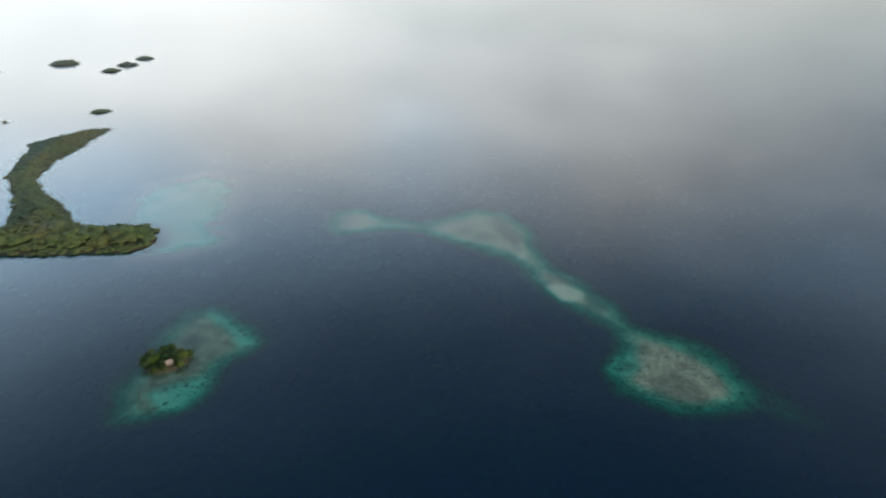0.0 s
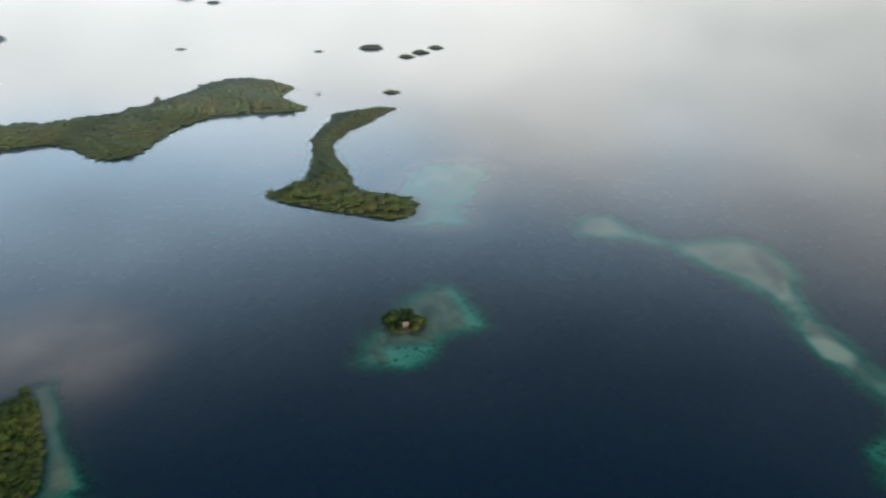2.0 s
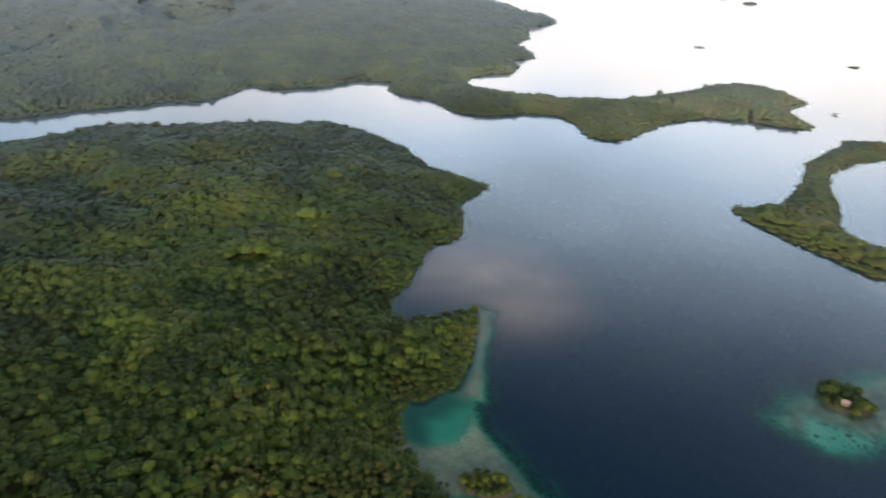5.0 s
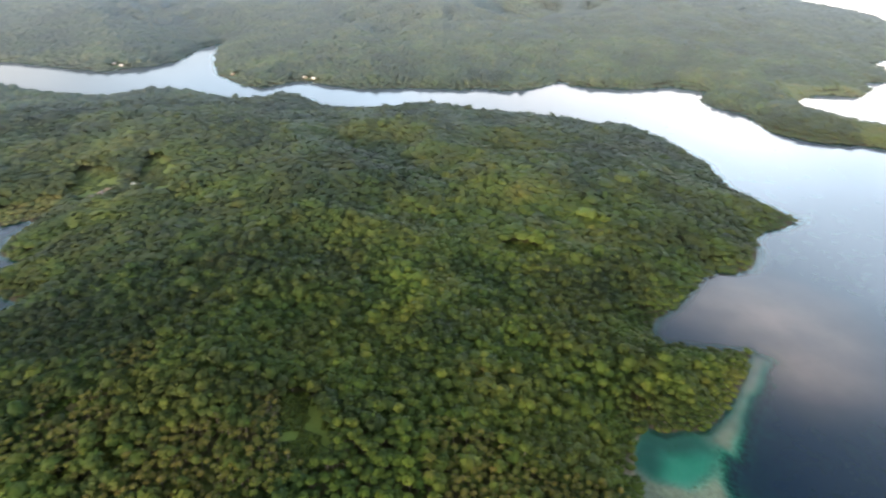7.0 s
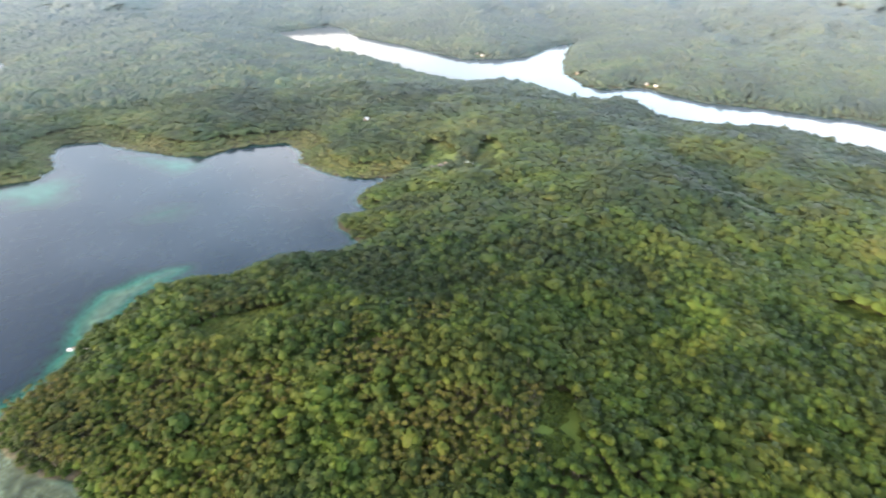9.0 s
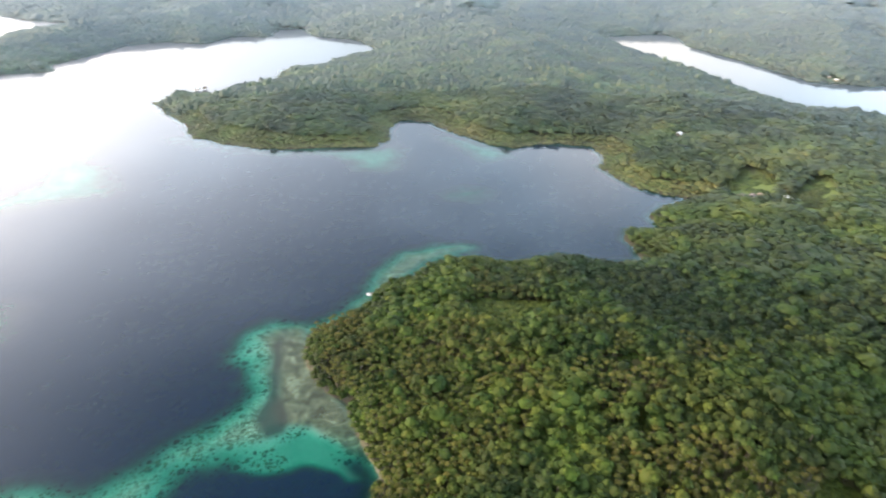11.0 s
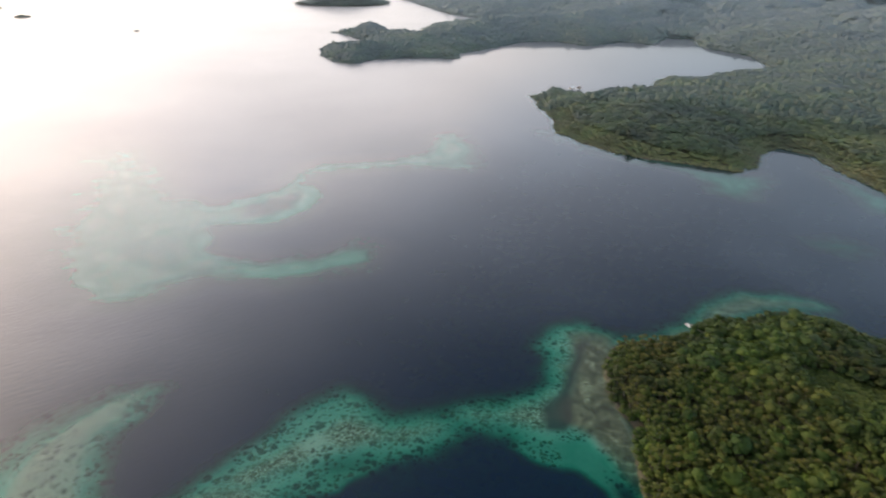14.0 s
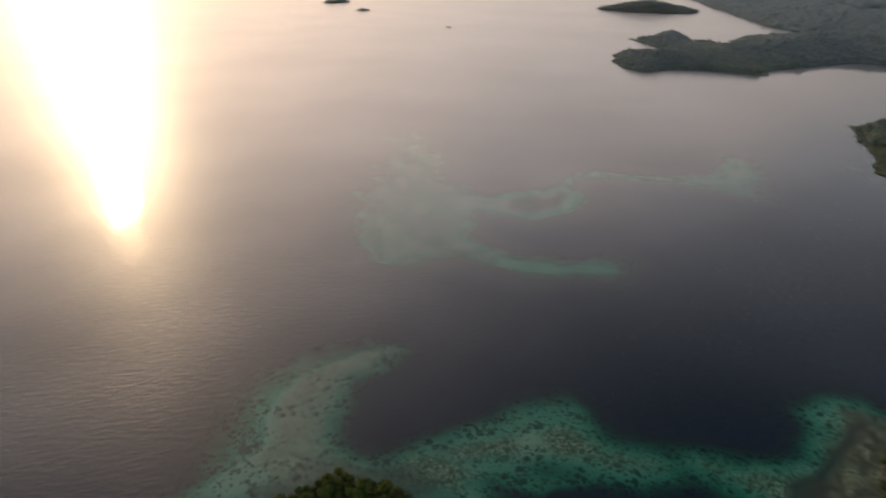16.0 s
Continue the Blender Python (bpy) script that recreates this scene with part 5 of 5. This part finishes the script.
def gable(name, mat, w, d, eave, ridge, over=0.6, thick=0.14):
    """A gabled roof as one thick sheet bent along the ridge."""
    bm = bmesh.new()
    hw, hd = w / 2 + over, d / 2 + over
    drop = (ridge - eave) / (d / 2) * over
    rows = []
    for y, z in ((-hd, eave - drop), (0, ridge), (hd, eave - drop)):
        rows.append([bm.verts.new((sx * hw, y, z + dz)) for sx in (-1, 1) for dz in (0, thick)])
    for a, b in zip(rows, rows[1:]):
        bm.faces.new((a[1], a[3], b[3], b[1]))
        bm.faces.new((a[0], b[0], b[2], a[2]))
        bm.faces.new((a[0], a[1], b[1], b[0]))
        bm.faces.new((a[2], b[2], b[3], a[3]))
    for a in (rows[0], rows[2]):
        bm.faces.new((a[0], a[2], a[3], a[1]))
    bmesh.ops.recalc_face_normals(bm, faces=bm.faces)
    return solid(name, bm, mat)


def stilt_house(w, d, roof_mat, label, steep=0.5):
    root = new("house")
    floor, wall = 1.3, 2.3
    part("wall", boxes("wall", BOARDS, (-w / 2, -d / 2, floor, w / 2, -d / 2 + 0.1, floor + wall), (-w / 2, d / 2 - 0.1, floor, w / 2, d / 2, floor + wall),
                       (-w / 2, -d / 2 + 0.103, floor, -w / 2 + 0.1, d / 2 - 0.103, floor + wall), (w / 2 - 0.1, -d / 2 + 0.103, floor, w / 2, d / 2 - 0.103, floor + wall)), root)
    part("floor_deck", boxes("floor_deck", BOARDS, (-w / 2 - 0.4, -d / 2 - 0.9, floor - 0.16, w / 2 + 0.4, d / 2 + 0.3, floor - 0.004)), root)
    part("roof", gable("roof", roof_mat, w, d + 1.0, floor + wall, floor + wall + d * steep * 0.6), root)
    part("door", boxes("door", DARK, (-0.45, -d / 2 - 0.04, floor + 0.02, 0.45, -d / 2 - 0.003, floor + 2.0)), root)
    for sx in (-1, 1):
        window = part("window", boxes("window", DARK, (sx * w * 0.3 - 0.4, -d / 2 - 0.04, floor + 0.9, sx * w * 0.3 + 0.4, -d / 2 - 0.003, floor + 1.8)), root)
        part("frame", boxes("frame", BOARDS, (sx * w * 0.3 - 0.48, -d / 2 - 0.07, floor + 0.82, sx * w * 0.3 + 0.48, -d / 2 - 0.003, floor + 0.897),
                            (sx * w * 0.3 - 0.48, -d / 2 - 0.07, floor + 1.803, sx * w * 0.3 + 0.48, -d / 2 - 0.003, floor + 1.88)), window)
        for sy in (-1, 0, 1):
            part("stilt", boxes("stilt", BOARDS, (sx * (w / 2 - 0.2) - 0.1, sy * (d / 2 - 0.2) - 0.1, -0.6, sx * (w / 2 - 0.2) + 0.1, sy * (d / 2 - 0.2) + 0.1, floor - 0.163)), root)
    return tagged(root, label, "house", "houses of the coast")


def ground_at(x, y):
    return float(ground_height(np.array([float(x)]), np.array([float(y)]))[0])


hut = stilt_house(3.8, 2.8, THATCH, "small hut with a pale thatched roof on the reef islet", 0.75)
hut.matrix_basis = pose(-199, 369.5, 0.95, 0, 0, 35)
white_house = stilt_house(8.5, 6.0, TIN_WHITE, "house with a bright white tin roof in a forest clearing")
white_house.matrix_basis = pose(-630, -412.5, ground_at(-630, -412.5), 0, 0, 60)
rust_house = stilt_house(8.0, 5.5, TIN_RUST, "house with a rusty brown tin roof in a clearing")
rust_house.matrix_basis = pose(-605, -452, ground_at(-605, -452), 0, 0, 45)
for x0, y0, turn in ((-613, -445.5, 20), (-620, -439, 75)):
    copy_thing(rust_house, pose(x0, y0, ground_at(x0, y0), 0, 0, turn))
path_hut = copy_thing(white_house, pose(-177, -376, ground_at(-177, -376), 0, 0, 20) @ Matrix.Scale(0.7, 4))
path_hut.matrix_basis = pose(-177, -376, ground_at(-177, -376), 0, 0, 20) @ Matrix.Scale(0.7, 4)
tagged(path_hut, "small white-roofed hut beside the path from the jetty")
for x0, y0, turn in ((-1506, -1114, 10), (-1366, -878, 40), (-1362, -858, 70), (-1304, -576, 15), (-1289, -551, 80), (-1289, -414, 30), (-1281, -392, 55), (-689, -639, 25)):
    copy_thing(white_house, pose(x0, y0, ground_at(x0, y0) + (3.0 if x0 > -700 else 0.3), 0, 0, turn))
for x0, y0, turn, house in ((-107, -1340, 20, white_house), (-122, -1345, 65, rust_house)):
    copy_thing(house, pose(x0, y0, max(ground_at(x0, y0), 0.9), 0, 0, turn))


def jetty(length, wide):
    root = new("jetty")
    for k in range(int(length / 0.6)):
        part("plank", PLANK, root, m=pose(0, k * 0.6 + 0.3, 0.9))
    for k in range(int(length / 4) + 1):
        for sx in (-1, 1):
            part("post", POST, root, m=pose(sx * wide * 0.42, k * 4.0, 0))
    for sx in (-1, 1):
        part("beam", boxes("beam", BOARDS, (sx * wide * 0.42 - 0.07, 0, 0.66, sx * wide * 0.42 + 0.07, length, 0.83)), root)
    return tagged(root, "narrow grey wooden jetty on posts over the reef", "jetty")


PLANK = boxes("plank", BOARDS, (-0.9, -0.27, -0.06, 0.9, 0.27, 0.0))
POST = boxes("post", BOARDS, (-0.09, -0.09, -3.5, 0.09, 0.09, 1.3))
pier = jetty(15, 1.8)
pier.matrix_basis = pose(-156.5, -435.5, 0, 0, 0, 212.5)


def motor_boat():
    root = new("boat")
    bm = bmesh.new()
    rows = []
    for y, half, keel, deck in ((-3.4, 0.95, -0.15, 0.75), (-1.5, 1.15, -0.35, 0.75), (0.8, 1.1, -0.35, 0.85), (2.4, 0.7, -0.2, 1.0), (3.6, 0.06, 0.2, 1.2)):
        rows.append([bm.verts.new(p) for p in ((-half, y, deck), (-half * 0.8, y, 0.1), (0, y, keel), (half * 0.8, y, 0.1), (half, y, deck))])
    for a, b in zip(rows, rows[1:]):
        for k in range(4):
            bm.faces.new((a[k], b[k], b[k + 1], a[k + 1]))
        bm.faces.new((a[4], b[4], b[0], a[0]))
    bm.faces.new(rows[0])
    bmesh.ops.recalc_face_normals(bm, faces=bm.faces)
    part("hull", solid("hull", bm, HULL), root)
    part("canopy", boxes("canopy", TIN_WHITE, (-1.0, -2.2, 2.35, 1.0, 1.0, 2.45)), root)
    for sx in (-1, 1):
        for y in (-2.0, 0.8):
            part("canopy_post", boxes("canopy_post", BOARDS, (sx * 0.85 - 0.04, y - 0.04, 0.75, sx * 0.85 + 0.04, y + 0.04, 2.346)), root)
    motor = part("motor", boxes("motor", DARK, (-0.22, -3.95, 0.35, 0.22, -3.45, 1.15)), root)
    part("propeller_leg", boxes("propeller_leg", DARK, (-0.07, -3.75, -0.6, 0.07, -3.6, 0.346)), motor)
    part("seat", boxes("seat", BOARDS, (-0.8, -1.2, 0.78, 0.8, -0.7, 1.1)), root)
    return tagged(root, "white motor boat with a canopy moored at the jetty", "boat")


boat = motor_boat()
boat.matrix_basis = pose(-146.4, -446.5, 0.1, 0, 0, 35) @ Matrix.Scale(0.75, 4)


# pale trodden path from the jetty up to the hut
def trodden_path(points, wide):
    v, f = [], []
    for (ax, ay), (bx, by) in zip(points, points[1:]):
        for k in range(6):
            x0, y0 = ax + (bx - ax) * k / 6, ay + (by - ay) * k / 6
            n = Vector((-(by - ay), bx - ax)).normalized() * wide * (0.4 + 0.2 * noise.noise((x0 * 0.3, y0 * 0.3, 0)))
            for s in (-1, 1):
                v.append((x0 + n.x * s, y0 + n.y * s, ground_at(x0, y0) + 0.35))
    for k in range(len(v) // 2 - 1):
        f.append((2 * k, 2 * k + 1, 2 * k + 3, 2 * k + 2))
    return mesh_from("path", np.array(v), [np.array(f)], PATH)


PATH = plain("trodden_coral_path", (0.52, 0.47, 0.38), 0.9, scale=2.0)
tagged(new("path", trodden_path([(-151, -441), (-158, -433), (-164, -424), (-171, -413), (-176, -390)], 2.0)), "pale coral path leading up from the jetty", "path", kind="structure")
